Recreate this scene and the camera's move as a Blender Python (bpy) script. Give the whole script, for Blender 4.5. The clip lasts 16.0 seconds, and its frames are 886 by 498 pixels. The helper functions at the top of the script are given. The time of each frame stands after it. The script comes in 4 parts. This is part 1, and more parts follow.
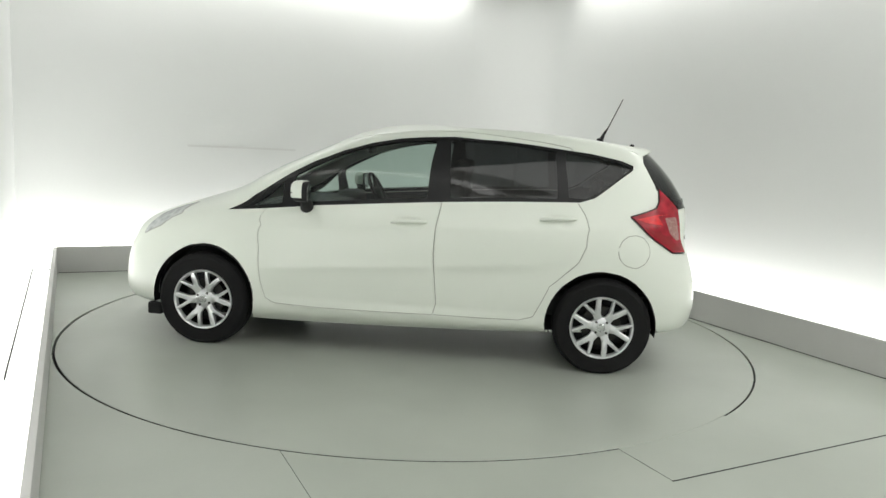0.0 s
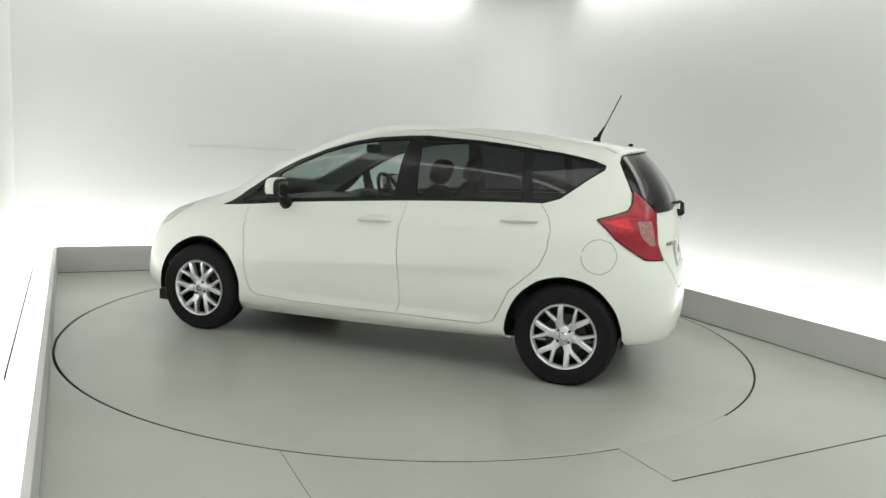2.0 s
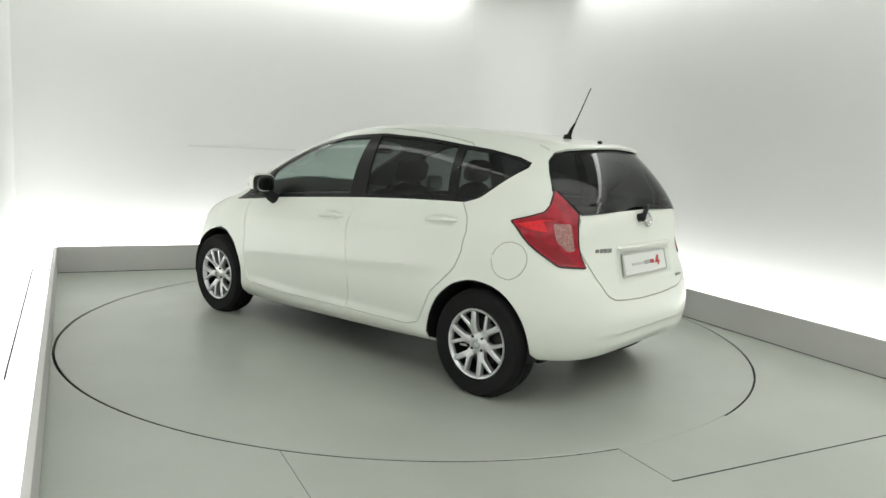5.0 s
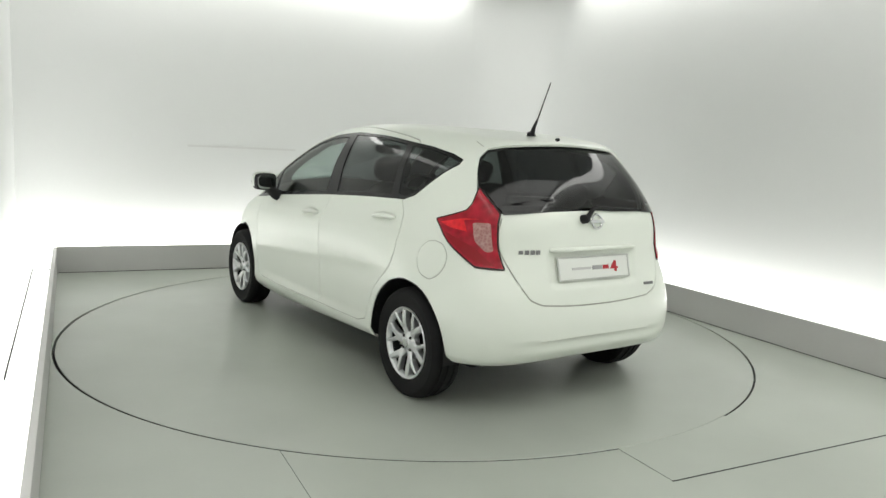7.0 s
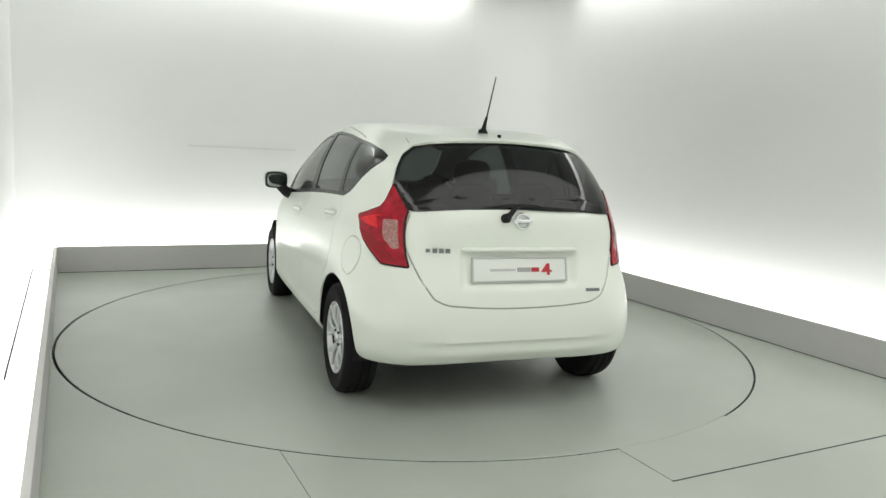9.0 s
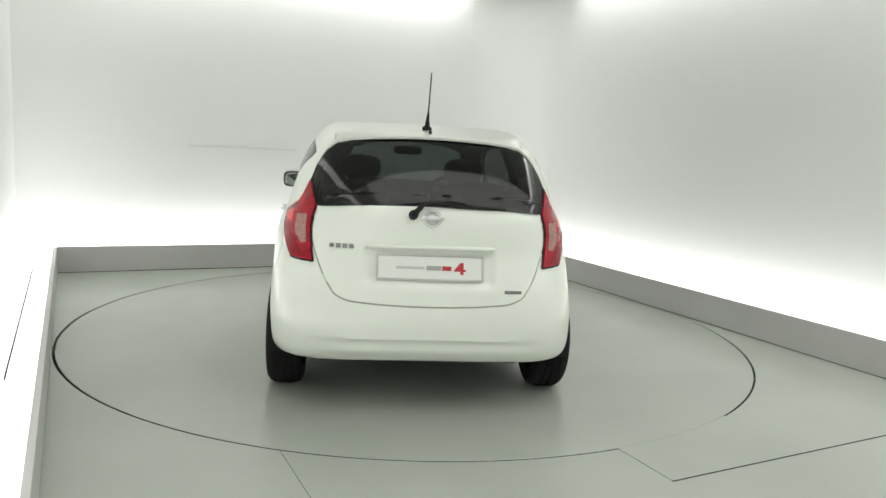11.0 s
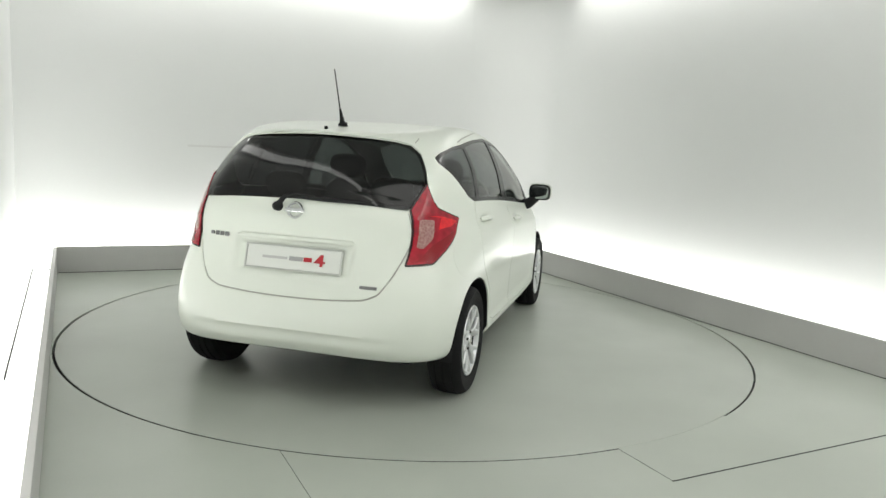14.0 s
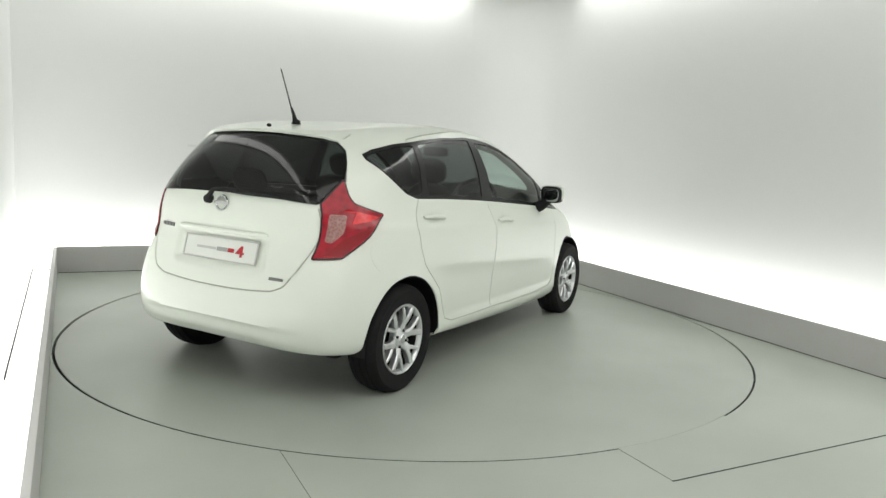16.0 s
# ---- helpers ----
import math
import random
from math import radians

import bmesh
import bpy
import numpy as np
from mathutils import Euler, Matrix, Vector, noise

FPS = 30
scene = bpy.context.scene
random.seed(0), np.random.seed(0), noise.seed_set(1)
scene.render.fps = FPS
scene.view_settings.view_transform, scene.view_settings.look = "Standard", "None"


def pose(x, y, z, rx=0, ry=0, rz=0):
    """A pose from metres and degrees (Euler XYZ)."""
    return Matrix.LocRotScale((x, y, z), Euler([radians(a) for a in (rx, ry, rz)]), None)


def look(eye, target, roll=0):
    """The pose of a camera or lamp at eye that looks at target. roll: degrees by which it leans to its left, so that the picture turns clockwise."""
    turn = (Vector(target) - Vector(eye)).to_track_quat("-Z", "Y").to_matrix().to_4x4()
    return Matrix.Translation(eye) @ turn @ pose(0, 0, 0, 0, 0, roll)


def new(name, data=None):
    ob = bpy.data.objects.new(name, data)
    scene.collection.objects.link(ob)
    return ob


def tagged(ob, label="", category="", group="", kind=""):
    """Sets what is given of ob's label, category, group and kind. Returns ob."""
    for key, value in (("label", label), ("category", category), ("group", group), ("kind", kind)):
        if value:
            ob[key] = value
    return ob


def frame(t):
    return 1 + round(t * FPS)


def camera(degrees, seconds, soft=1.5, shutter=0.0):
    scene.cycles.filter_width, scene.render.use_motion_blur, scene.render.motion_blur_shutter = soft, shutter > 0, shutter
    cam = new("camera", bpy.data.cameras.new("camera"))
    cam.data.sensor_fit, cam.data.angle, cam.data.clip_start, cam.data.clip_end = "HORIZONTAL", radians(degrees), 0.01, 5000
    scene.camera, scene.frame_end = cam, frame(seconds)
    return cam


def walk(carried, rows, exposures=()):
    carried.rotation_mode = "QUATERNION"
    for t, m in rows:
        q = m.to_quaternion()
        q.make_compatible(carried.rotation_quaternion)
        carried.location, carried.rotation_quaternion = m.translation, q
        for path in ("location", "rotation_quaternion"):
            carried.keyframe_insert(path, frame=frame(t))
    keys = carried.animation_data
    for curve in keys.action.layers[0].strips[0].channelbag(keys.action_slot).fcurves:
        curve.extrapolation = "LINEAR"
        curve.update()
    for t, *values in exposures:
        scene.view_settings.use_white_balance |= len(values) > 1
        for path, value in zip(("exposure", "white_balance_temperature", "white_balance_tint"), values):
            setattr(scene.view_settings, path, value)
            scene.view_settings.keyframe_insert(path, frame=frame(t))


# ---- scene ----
cam = camera(62.34, 16.0, soft=1.5)
EYE = Vector((0.0, -5.4600, 1.3725))
STAND = look(EYE, EYE + Vector((0.03715, 0.98936, -0.14068)), 2.945)
walk(cam, [(0.0, STAND), (16.0, STAND)], exposures=[(0.0, 0.0), (16.0, 0.0)])

# ---- light ----
world = bpy.data.worlds.new("world")
scene.world = world
world.use_nodes = True
world.node_tree.nodes["Background"].inputs[0].default_value = (0.9, 1.0, 0.95, 1)
world.node_tree.nodes["Background"].inputs[1].default_value = 0.02

TURN = 25.0                       # the booth stands askew to the camera
U = Vector((math.cos(radians(TURN)), math.sin(radians(TURN)), 0))
V = Vector((-U.y, U.x, 0))
LEFT, RIGHT, BACK, FRONT = -2.4345, 2.4345, 2.686, -6.64      # inner faces of the plinth
KERB, GAP, CEIL, RING = 0.2465, 0.342, 3.27, 2.4285
PANEL_V = -2.38                   # the plain ceiling panel ends here; the softbox begins


def at(u, v, z=0.0):
    return U * u + V * v + Vector((0, 0, z))


def area(name, u, v, z, size_u, size_v, power, rx=0.0, ry=0.0, color=(1.0, 0.998, 0.962)):
    data = bpy.data.lights.new(name, "AREA")
    data.shape, data.size, data.size_y, data.energy, data.color = "RECTANGLE", size_u, size_v, power, color
    ob = new(name, data)
    ob.matrix_world = Matrix.Translation(at(u, v, z)) @ Matrix.Rotation(radians(TURN), 4, "Z") @ pose(0, 0, 0, rx, ry)
    return ob


LIT = 0.165
area("softbox_light", 0.2, -4.45, 3.20, 4.0, 3.9, 48 * LIT)
area("plinth_light_back", -0.40, BACK + 0.185, KERB + 0.004, 4.65, 0.29, 92 * LIT, 180)
area("plinth_light_side", RIGHT + 0.185, -2.1, KERB + 0.004, 0.29, 8.6, 138 * LIT, 180)
area("plinth_light_near", LEFT - 0.185, -1.95, KERB + 0.004, 0.29, 8.6, 235 * LIT, 180)
area("cove_light_back", -0.2, BACK + 0.14, 3.20, 4.2, 0.34, 162 * LIT)
area("cove_light_side", RIGHT + 0.14, -2.2, 3.20, 0.34, 8.2, 238 * LIT)
area("cove_light_near", LEFT - 0.12, -1.8, 3.20, 0.24, 8.6, 86 * LIT)


# ---- materials ----
def material(name, color, rough=0.5, metal=0.0, coat=0.0, grain=0.0, scale=30.0, bump=0.0, emit=None, spec=0.5, coat_rough=0.06,
             stain=0.0, stain_scale=1.5, rough_var=0.0, each=0.0):
    """A surface with fine grain, large soft stains and fine relief, in metres of the thing's own space."""
    m = bpy.data.materials.new(name)
    m.use_nodes = True
    t = m.node_tree
    b = t.nodes["Principled BSDF"]
    b.inputs["Base Color"].default_value = (*color, 1)
    b.inputs["Roughness"].default_value, b.inputs["Metallic"].default_value = rough, metal
    b.inputs["Coat Weight"].default_value, b.inputs["Coat Roughness"].default_value = coat, coat_rough
    b.inputs["Specular IOR Level"].default_value = spec
    co = t.nodes.new("ShaderNodeTexCoord")

    def noise_of(s, detail=4.0):
        n = t.nodes.new("ShaderNodeTexNoise")
        n.inputs["Scale"].default_value, n.inputs["Detail"].default_value = s, detail
        t.links.new(co.outputs["Object"], n.inputs["Vector"])
        return n

    if grain or stain:
        fine, wide = noise_of(scale), noise_of(stain_scale, 6.0)
        add = t.nodes.new("ShaderNodeMath")
        add.operation = "MULTIPLY_ADD"
        t.links.new(fine.outputs[0], add.inputs[0])
        add.inputs[1].default_value = grain
        wd = t.nodes.new("ShaderNodeMath")
        wd.operation = "MULTIPLY_ADD"
        t.links.new(wide.outputs[0], wd.inputs[0])
        wd.inputs[1].default_value, wd.inputs[2].default_value = stain, 1 - 0.5 * (grain + stain)
        t.links.new(wd.outputs[0], add.inputs[2])
        mul = t.nodes.new("ShaderNodeVectorMath")
        mul.operation = "SCALE"
        mul.inputs[0].default_value = color
        t.links.new(add.outputs[0], mul.inputs["Scale"])
        t.links.new(mul.outputs[0], b.inputs["Base Color"])
    if rough_var:
        rn = noise_of(stain_scale * 2.3, 5.0)
        ra = t.nodes.new("ShaderNodeMath")
        ra.operation = "MULTIPLY_ADD"
        t.links.new(rn.outputs[0], ra.inputs[0])
        ra.inputs[1].default_value, ra.inputs[2].default_value = rough_var, rough - rough_var / 2
        t.links.new(ra.outputs[0], b.inputs["Roughness"])
    if bump:
        bn = noise_of(scale * 1.7)
        bp = t.nodes.new("ShaderNodeBump")
        bp.inputs["Strength"].default_value, bp.inputs["Distance"].default_value = bump, 0.002
        t.links.new(bn.outputs[0], bp.inputs["Height"])
        t.links.new(bp.outputs[0], b.inputs["Normal"])
    if emit:
        b.inputs["Emission Color"].default_value, b.inputs["Emission Strength"].default_value = (*emit[0], 1), emit[1]
    return m


def glass(name, tint, gloss_tint=1.0):
    """A thin tinted pane: light passes, tinted; the rest is a mirror image, stronger at a grazing angle."""
    m = bpy.data.materials.new(name)
    m.use_nodes = True
    t = m.node_tree
    t.nodes.clear()
    out, mix = t.nodes.new("ShaderNodeOutputMaterial"), t.nodes.new("ShaderNodeMixShader")
    tr, gl, lw = t.nodes.new("ShaderNodeBsdfTransparent"), t.nodes.new("ShaderNodeBsdfGlossy"), t.nodes.new("ShaderNodeLayerWeight")
    pw, fr = t.nodes.new("ShaderNodeMath"), t.nodes.new("ShaderNodeMath")
    pw.operation, fr.operation = "POWER", "MULTIPLY_ADD"
    pw.inputs[1].default_value, fr.inputs[1].default_value, fr.inputs[2].default_value = 5.0, 0.92, 0.042
    lw.inputs[0].default_value = 0.5
    t.links.new(lw.outputs["Facing"], pw.inputs[0])
    t.links.new(pw.outputs[0], fr.inputs[0])
    tr.inputs[0].default_value = (*tint, 1)
    gl.inputs["Color"].default_value = (gloss_tint, gloss_tint, gloss_tint, 1)
    gl.inputs["Roughness"].default_value = 0.05
    t.links.new(fr.outputs[0], mix.inputs[0])
    t.links.new(tr.outputs[0], mix.inputs[1])
    t.links.new(gl.outputs[0], mix.inputs[2])
    t.links.new(mix.outputs[0], out.inputs[0])
    return m


def faceted(name, light, dark, size, rough=0.14):
    """A lamp lens over small bright and dark facets."""
    m = material(name, light, rough, coat=0.22, spec=0.35)
    t = m.node_tree
    co, vo, mix = t.nodes.new("ShaderNodeTexCoord"), t.nodes.new("ShaderNodeTexVoronoi"), t.nodes.new("ShaderNodeMix")
    vo.inputs["Scale"].default_value = size
    mix.data_type = "RGBA"
    mix.inputs["A"].default_value, mix.inputs["B"].default_value = (*dark, 1), (*light, 1)
    t.links.new(co.outputs["Object"], vo.inputs["Vector"])
    t.links.new(vo.outputs["Distance"], mix.inputs["Factor"])
    t.links.new(mix.outputs["Result"], t.nodes["Principled BSDF"].inputs["Base Color"])
    return m


M_WALL = material("white_wall", (0.735, 0.745, 0.735), 0.6, grain=0.02, scale=60, bump=0.04, stain=0.05, stain_scale=0.8)
M_SEAMSTRIP = material("grey_seam_strip", (0.66, 0.66, 0.65), 0.6, grain=0.03, scale=50)
M_CEIL = material("white_ceiling", (0.8, 0.8, 0.79), 0.7, grain=0.02, scale=50, stain=0.03)
M_FLOOR = material("grey_floor", (0.405, 0.435, 0.386), 0.34, grain=0.05, scale=90, bump=0.03, stain=0.30, stain_scale=1.1, rough_var=0.14)
M_DISC = material("grey_turntable", (0.398, 0.426, 0.380), 0.32, grain=0.05, scale=90, bump=0.03, stain=0.28, stain_scale=1.3, rough_var=0.14)
M_KERB = material("grey_plinth", (0.55, 0.545, 0.535), 0.5, grain=0.04, scale=50, bump=0.05, stain=0.12, stain_scale=2.0)
M_JOINT = material("joint_gap", (0.025, 0.025, 0.024), 0.8)
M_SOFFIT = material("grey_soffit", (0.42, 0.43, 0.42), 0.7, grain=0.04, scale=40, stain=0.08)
M_OPAL = material("opal_light_panel", (0.85, 0.85, 0.84), 0.4, emit=((0.985, 1.0, 0.955), 1.5))
M_PANEL = material("light_panel", (0.9, 0.9, 0.9), 0.5, emit=((1.0, 0.99, 0.96), 0.85))
M_PAINT = material("white_paint", (0.775, 0.812, 0.738), 0.36, coat=0.36, coat_rough=0.16, grain=0.012, scale=400, stain=0.02, stain_scale=2.5)
M_SEAM = material("panel_gap", (0.40, 0.40, 0.36), 0.7)
M_BLACK = material("black_plastic", (0.012, 0.012, 0.013), 0.6, spec=0.25, grain=0.3, scale=300, bump=0.1)
M_GLOSSBLACK = material("gloss_black_trim", (0.010, 0.010, 0.011), 0.22, spec=0.3, grain=0.1, scale=80)
M_RUBBER = material("tyre_rubber", (0.011, 0.011, 0.0115), 0.8, spec=0.2, grain=0.4, scale=120, bump=0.25, stain=0.3, stain_scale=9)
M_ALLOY = material("silver_alloy", (0.72, 0.73, 0.74), 0.3, metal=0.75, grain=0.05, scale=200, stain=0.06, stain_scale=8)
# near-black base colour holds the shade between the spokes
M_SHADEDALLOY = material("shaded_rim_barrel", (0.015, 0.015, 0.016), 0.5, metal=0.3, grain=0.2, scale=60)
M_STEEL = material("brake_steel", (0.05, 0.048, 0.045), 0.5, metal=0.6, grain=0.2, scale=90)
M_CHROME = material("chrome", (0.75, 0.76, 0.77), 0.14, metal=1.0, grain=0.03, scale=200)
M_RED = faceted("red_lens", (0.46, 0.008, 0.026), (0.22, 0.003, 0.012), 26.0)
M_BEZEL = material("dark_lens_edge", (0.030, 0.004, 0.006), 0.2, grain=0.1, scale=80)
M_BRIGHTRED = faceted("bright_red_lens", (0.86, 0.020, 0.030), (0.60, 0.010, 0.020), 40.0)
M_DARKRED = material("dark_red_lens", (0.26, 0.004, 0.012), 0.16, coat=0.22, spec=0.35, grain=0.1, scale=60)
M_CLEARLENS = faceted("pale_lens", (0.46, 0.27, 0.25), (0.27, 0.11, 0.10), 75.0)
M_LAMPGLASS = faceted("headlamp_lens", (0.72, 0.74, 0.74), (0.38, 0.40, 0.40), 22.0, 0.08)
M_PLATE = material("plate_white", (0.74, 0.76, 0.72), 0.35, grain=0.02, scale=100, stain=0.03)
M_PRINTRED = material("plate_red_print", (0.45, 0.02, 0.03), 0.4)
M_FRAME = material("pale_grey_frame", (0.40, 0.40, 0.38), 0.5, grain=0.1, scale=90)
M_PLATEFRAME = material("pale_plate_frame", (0.56, 0.57, 0.54), 0.4, grain=0.06, scale=90)
M_LETTER = material("dark_chrome", (0.22, 0.22, 0.22), 0.3, metal=0.6, grain=0.1, scale=90)
M_PRINTGREY = material("plate_grey_print", (0.36, 0.36, 0.36), 0.4)
M_PRINTPALE = material("plate_pale_print", (0.52, 0.52, 0.51), 0.4)
M_SEAT = material("charcoal_fabric", (0.020, 0.020, 0.022), 0.9, grain=0.4, scale=250, bump=0.2)
M_CABIN = material("cabin_plastic", (0.04, 0.041, 0.042), 0.6, grain=0.2, scale=200, bump=0.1)
M_HEADLINER = material("pale_headliner", (0.42, 0.42, 0.40), 0.9, grain=0.05, scale=200)
M_MIRROR = material("mirror_glass", (0.30, 0.32, 0.32), 0.02, metal=1.0)
M_GLASS = glass("clear_glass", (0.62, 0.70, 0.67))
M_PRIVACY = glass("privacy_glass", (0.13, 0.142, 0.145))
M_REARGLASS = glass("rear_privacy_glass", (0.085, 0.093, 0.093))


# ---- building helpers ----
def part(name, mesh, mat, parent=None, label=""):
    """Links a bmesh as one mesh object under a thing or a part."""
    data = bpy.data.meshes.new(name)
    mesh.to_mesh(data)
    mesh.free()
    data.materials.append(mat)
    ob = new(name, data)
    ob.parent = parent
    return tagged(ob, label)


def smooth(bm, angle=40.0):
    """Smooth faces, with edges sharper than the angle kept crisp."""
    for f in bm.faces:
        f.smooth = True
    lim = radians(angle)
    for e in bm.edges:
        if len(e.link_faces) == 2:
            e.smooth = e.calc_face_angle(0.0) < lim
    return bm


def box(x0, x1, y0, y1, z0, z1, bevel=0.0, seg=2, bm=None):
    bm = bm or bmesh.new()
    made = bmesh.ops.create_cube(bm, size=1.0, matrix=Matrix.Translation(((x0 + x1) / 2, (y0 + y1) / 2, (z0 + z1) / 2))
                                 @ Matrix.Diagonal((x1 - x0, y1 - y0, z1 - z0, 1)))
    if bevel:
        edges = list({e for v in made["verts"] for e in v.link_edges})
        bmesh.ops.bevel(bm, geom=edges, offset=bevel, segments=seg, affect="EDGES", profile=0.5)
    return bm


def lathe(profile, steps=64, axis="Y", bm=None):
    """Turns a profile of (radius, offset) round the axis."""
    bm = bm or bmesh.new()
    rings = []
    for k in range(steps):
        a = 2 * math.pi * k / steps
        rings.append([bm.verts.new((r * math.cos(a), o, r * math.sin(a)) if axis == "Y" else (r * math.cos(a), r * math.sin(a), o)) for r, o in profile])
    for k in range(steps):
        a, b = rings[k], rings[(k + 1) % steps]
        for i in range(len(profile) - 1):
            bm.faces.new((a[i], a[i + 1], b[i + 1], b[i]))
    bmesh.ops.remove_doubles(bm, verts=bm.verts[:], dist=1e-5)
    bmesh.ops.recalc_face_normals(bm, faces=bm.faces[:])
    return bm


def tube(points, radii, sides=10, bm=None):
    """A round bar along points, with a radius at each."""
    bm = bm or bmesh.new()
    pts = [Vector(p) for p in points]
    rings = []
    for i, p in enumerate(pts):
        d = (pts[min(i + 1, len(pts) - 1)] - pts[max(i - 1, 0)]).normalized()
        q = d.to_track_quat("Z", "Y")
        rings.append([bm.verts.new(p + q @ Vector((radii[i] * math.cos(a), radii[i] * math.sin(a), 0)))
                      for a in (2 * math.pi * k / sides for k in range(sides))])
    for a, b in zip(rings, rings[1:]):
        for k in range(sides):
            bm.faces.new((a[k], a[(k + 1) % sides], b[(k + 1) % sides], b[k]))
    bm.faces.new(rings[0][::-1])
    bm.faces.new(rings[-1])
    bmesh.ops.recalc_face_normals(bm, faces=bm.faces[:])
    return bm


def prism(outline, depth, bm=None, axis="Y", at_=0.0, bevel=0.0):
    """A plate: a flat outline of (a, b) given a thickness along the axis."""
    bm = bm or bmesh.new()
    put = {"Y": lambda a, b, d: (a, d, b), "X": lambda a, b, d: (d, a, b), "Z": lambda a, b, d: (a, b, d)}[axis]
    lo = [bm.verts.new(put(a, b, at_)) for a, b in outline]
    hi = [bm.verts.new(put(a, b, at_ + depth)) for a, b in outline]
    n = len(outline)
    faces = [bm.faces.new(lo), bm.faces.new(hi[::-1])] + [bm.faces.new((lo[i], hi[i], hi[(i + 1) % n], lo[(i + 1) % n])) for i in range(n)]
    bmesh.ops.recalc_face_normals(bm, faces=faces)
    if bevel:
        bmesh.ops.bevel(bm, geom=[e for e in faces[1].edges] + [e for e in faces[0].edges], offset=bevel, segments=2, affect="EDGES")
    return bm


def thing(name, label, category, group="", kind=""):
    return tagged(new(name), label, category, group, kind)


def askew(ob, u=0.0, v=0.0, z=0.0):
    """Sets a piece of the booth, built in the booth's own axes, to its place."""
    ob.matrix_world = Matrix.Translation(at(u, v, z)) @ Matrix.Rotation(radians(TURN), 4, "Z")
    return ob


# ---- the booth ----
HOLE = Vector((-0.0018, 0.0012, 0))      # the hole in the floor lies a little off the disc: the gap is wider on one side


def setting():
    T = 0.12
    wl, wr, wb, wf = LEFT - GAP, RIGHT + GAP, BACK + GAP, FRONT
    def piece(name, bm, mat, label, cat):
        ob = part(name, bm, mat)
        askew(ob)
        return tagged(ob, label, cat, kind="structure")
    piece("wall_north", box(wl - T, wr + T, wb, wb + T, 0, CEIL + 0.1), M_WALL, "smooth white painted booth wall lit from below", "wall")
    piece("wall_east", box(wr, wr + T, wf, wb, 0, CEIL + 0.1), M_WALL, "smooth white painted booth wall lit from below", "wall")
    bm = bmesh.new()
    rows = []
    for k in range(17):
        a = radians(90 * k / 16)
        p = (wr - 0.75 + 0.75 * math.sin(a), wb - 0.75 + 0.75 * math.cos(a))
        rows.append([bm.verts.new((p[0], p[1], z)) for z in (0.0, CEIL)])
    out = [bm.verts.new((wr, wb, z)) for z in (0.0, CEIL)]
    for p, q in zip(rows, rows[1:]):
        bm.faces.new((p[0], p[1], q[1], q[0]))
        bm.faces.new((out[1], q[1], p[1]))
        bm.faces.new((out[0], p[0], q[0]))
    bmesh.ops.recalc_face_normals(bm, faces=bm.faces[:])
    piece("wall_corner", smooth(bm, 40), M_WALL, "smooth rounded white wall corner", "wall")
    piece("wall_seam", box(-1.227, -0.10, wb - 0.004, wb, 1.222, 1.242), M_SEAMSTRIP, "faint seam strip on the white wall", "wall seam")
    piece("wall_west", box(wl - T, wl, wf, wb, 0, CEIL + 0.1), M_WALL, "smooth white painted booth wall lit from below", "wall")
    piece("wall_south", box(wl - T, wr + T, wf - T, wf, 0, CEIL + 0.1), M_WALL, "plain white booth wall behind the entrance", "wall")
    piece("ceiling", box(wl - T, wr + T, wf - T, wb + T, CEIL, CEIL + 0.1), M_CEIL, "white ceiling of the photo booth", "ceiling")
    # floor with a round hole for the turntable
    bm = bmesh.new()
    n = 160
    rim, outer = [], []
    for k in range(n):
        a = 2 * math.pi * k / n
        rim.append(bm.verts.new((RING * math.cos(a) + HOLE.x, RING * math.sin(a) + HOLE.y, 0)))
        d = 12.0 / max(abs(math.cos(a)), abs(math.sin(a)))
        outer.append(bm.verts.new((d * math.cos(a), d * math.sin(a), 0)))
    low = [bm.verts.new((v.co.x, v.co.y, -0.05)) for v in rim]
    for k in range(n):
        j = (k + 1) % n
        bm.faces.new((rim[k], outer[k], outer[j], rim[j]))
        bm.faces.new((low[k], rim[k], rim[j], low[j]))
    piece("floor", bm, M_FLOOR, "smooth grey painted floor round the turntable", "floor")
    piece("pit", lathe([(RING + 0.1, -0.05), (0.001, -0.05)], 64, "Z"), M_JOINT, "dark gap under the turntable edge", "gap")
    # the gap is packed flush with dirt along one stretch
    bm = bmesh.new()
    rows = []
    for k in range(33):
        a = radians(-90.5 + 20.5 * k / 32)
        rows.append([bm.verts.new((r * math.cos(a) + HOLE.x, r * math.sin(a) + HOLE.y, z)) for r, z in ((RING - 0.0120, -0.02), (RING - 0.0113, -0.0006), (RING + 0.0004, -0.0006))])
    for p, q in zip(rows, rows[1:]):
        for i in range(2):
            bm.faces.new((p[i], q[i], q[i + 1], p[i + 1]))
    bmesh.ops.recalc_face_normals(bm, faces=bm.faces[:])
    piece("gap_dirt", bm, M_FLOOR, "grey dirt packed into the turntable gap", "dirt")
    for a, b in (((-1.5057, -1.91), (-1.5043, -5.5)), ((-0.0338, -2.434), (-0.0328, -2.777)), ((-0.036, -2.783), (1.44, -2.776))):
        piece("floor_joint", box(a[0], b[0], min(a[1], b[1]), max(a[1], b[1]), -0.002, 0.0015), M_JOINT, "thin dark joint between floor plates", "joint")


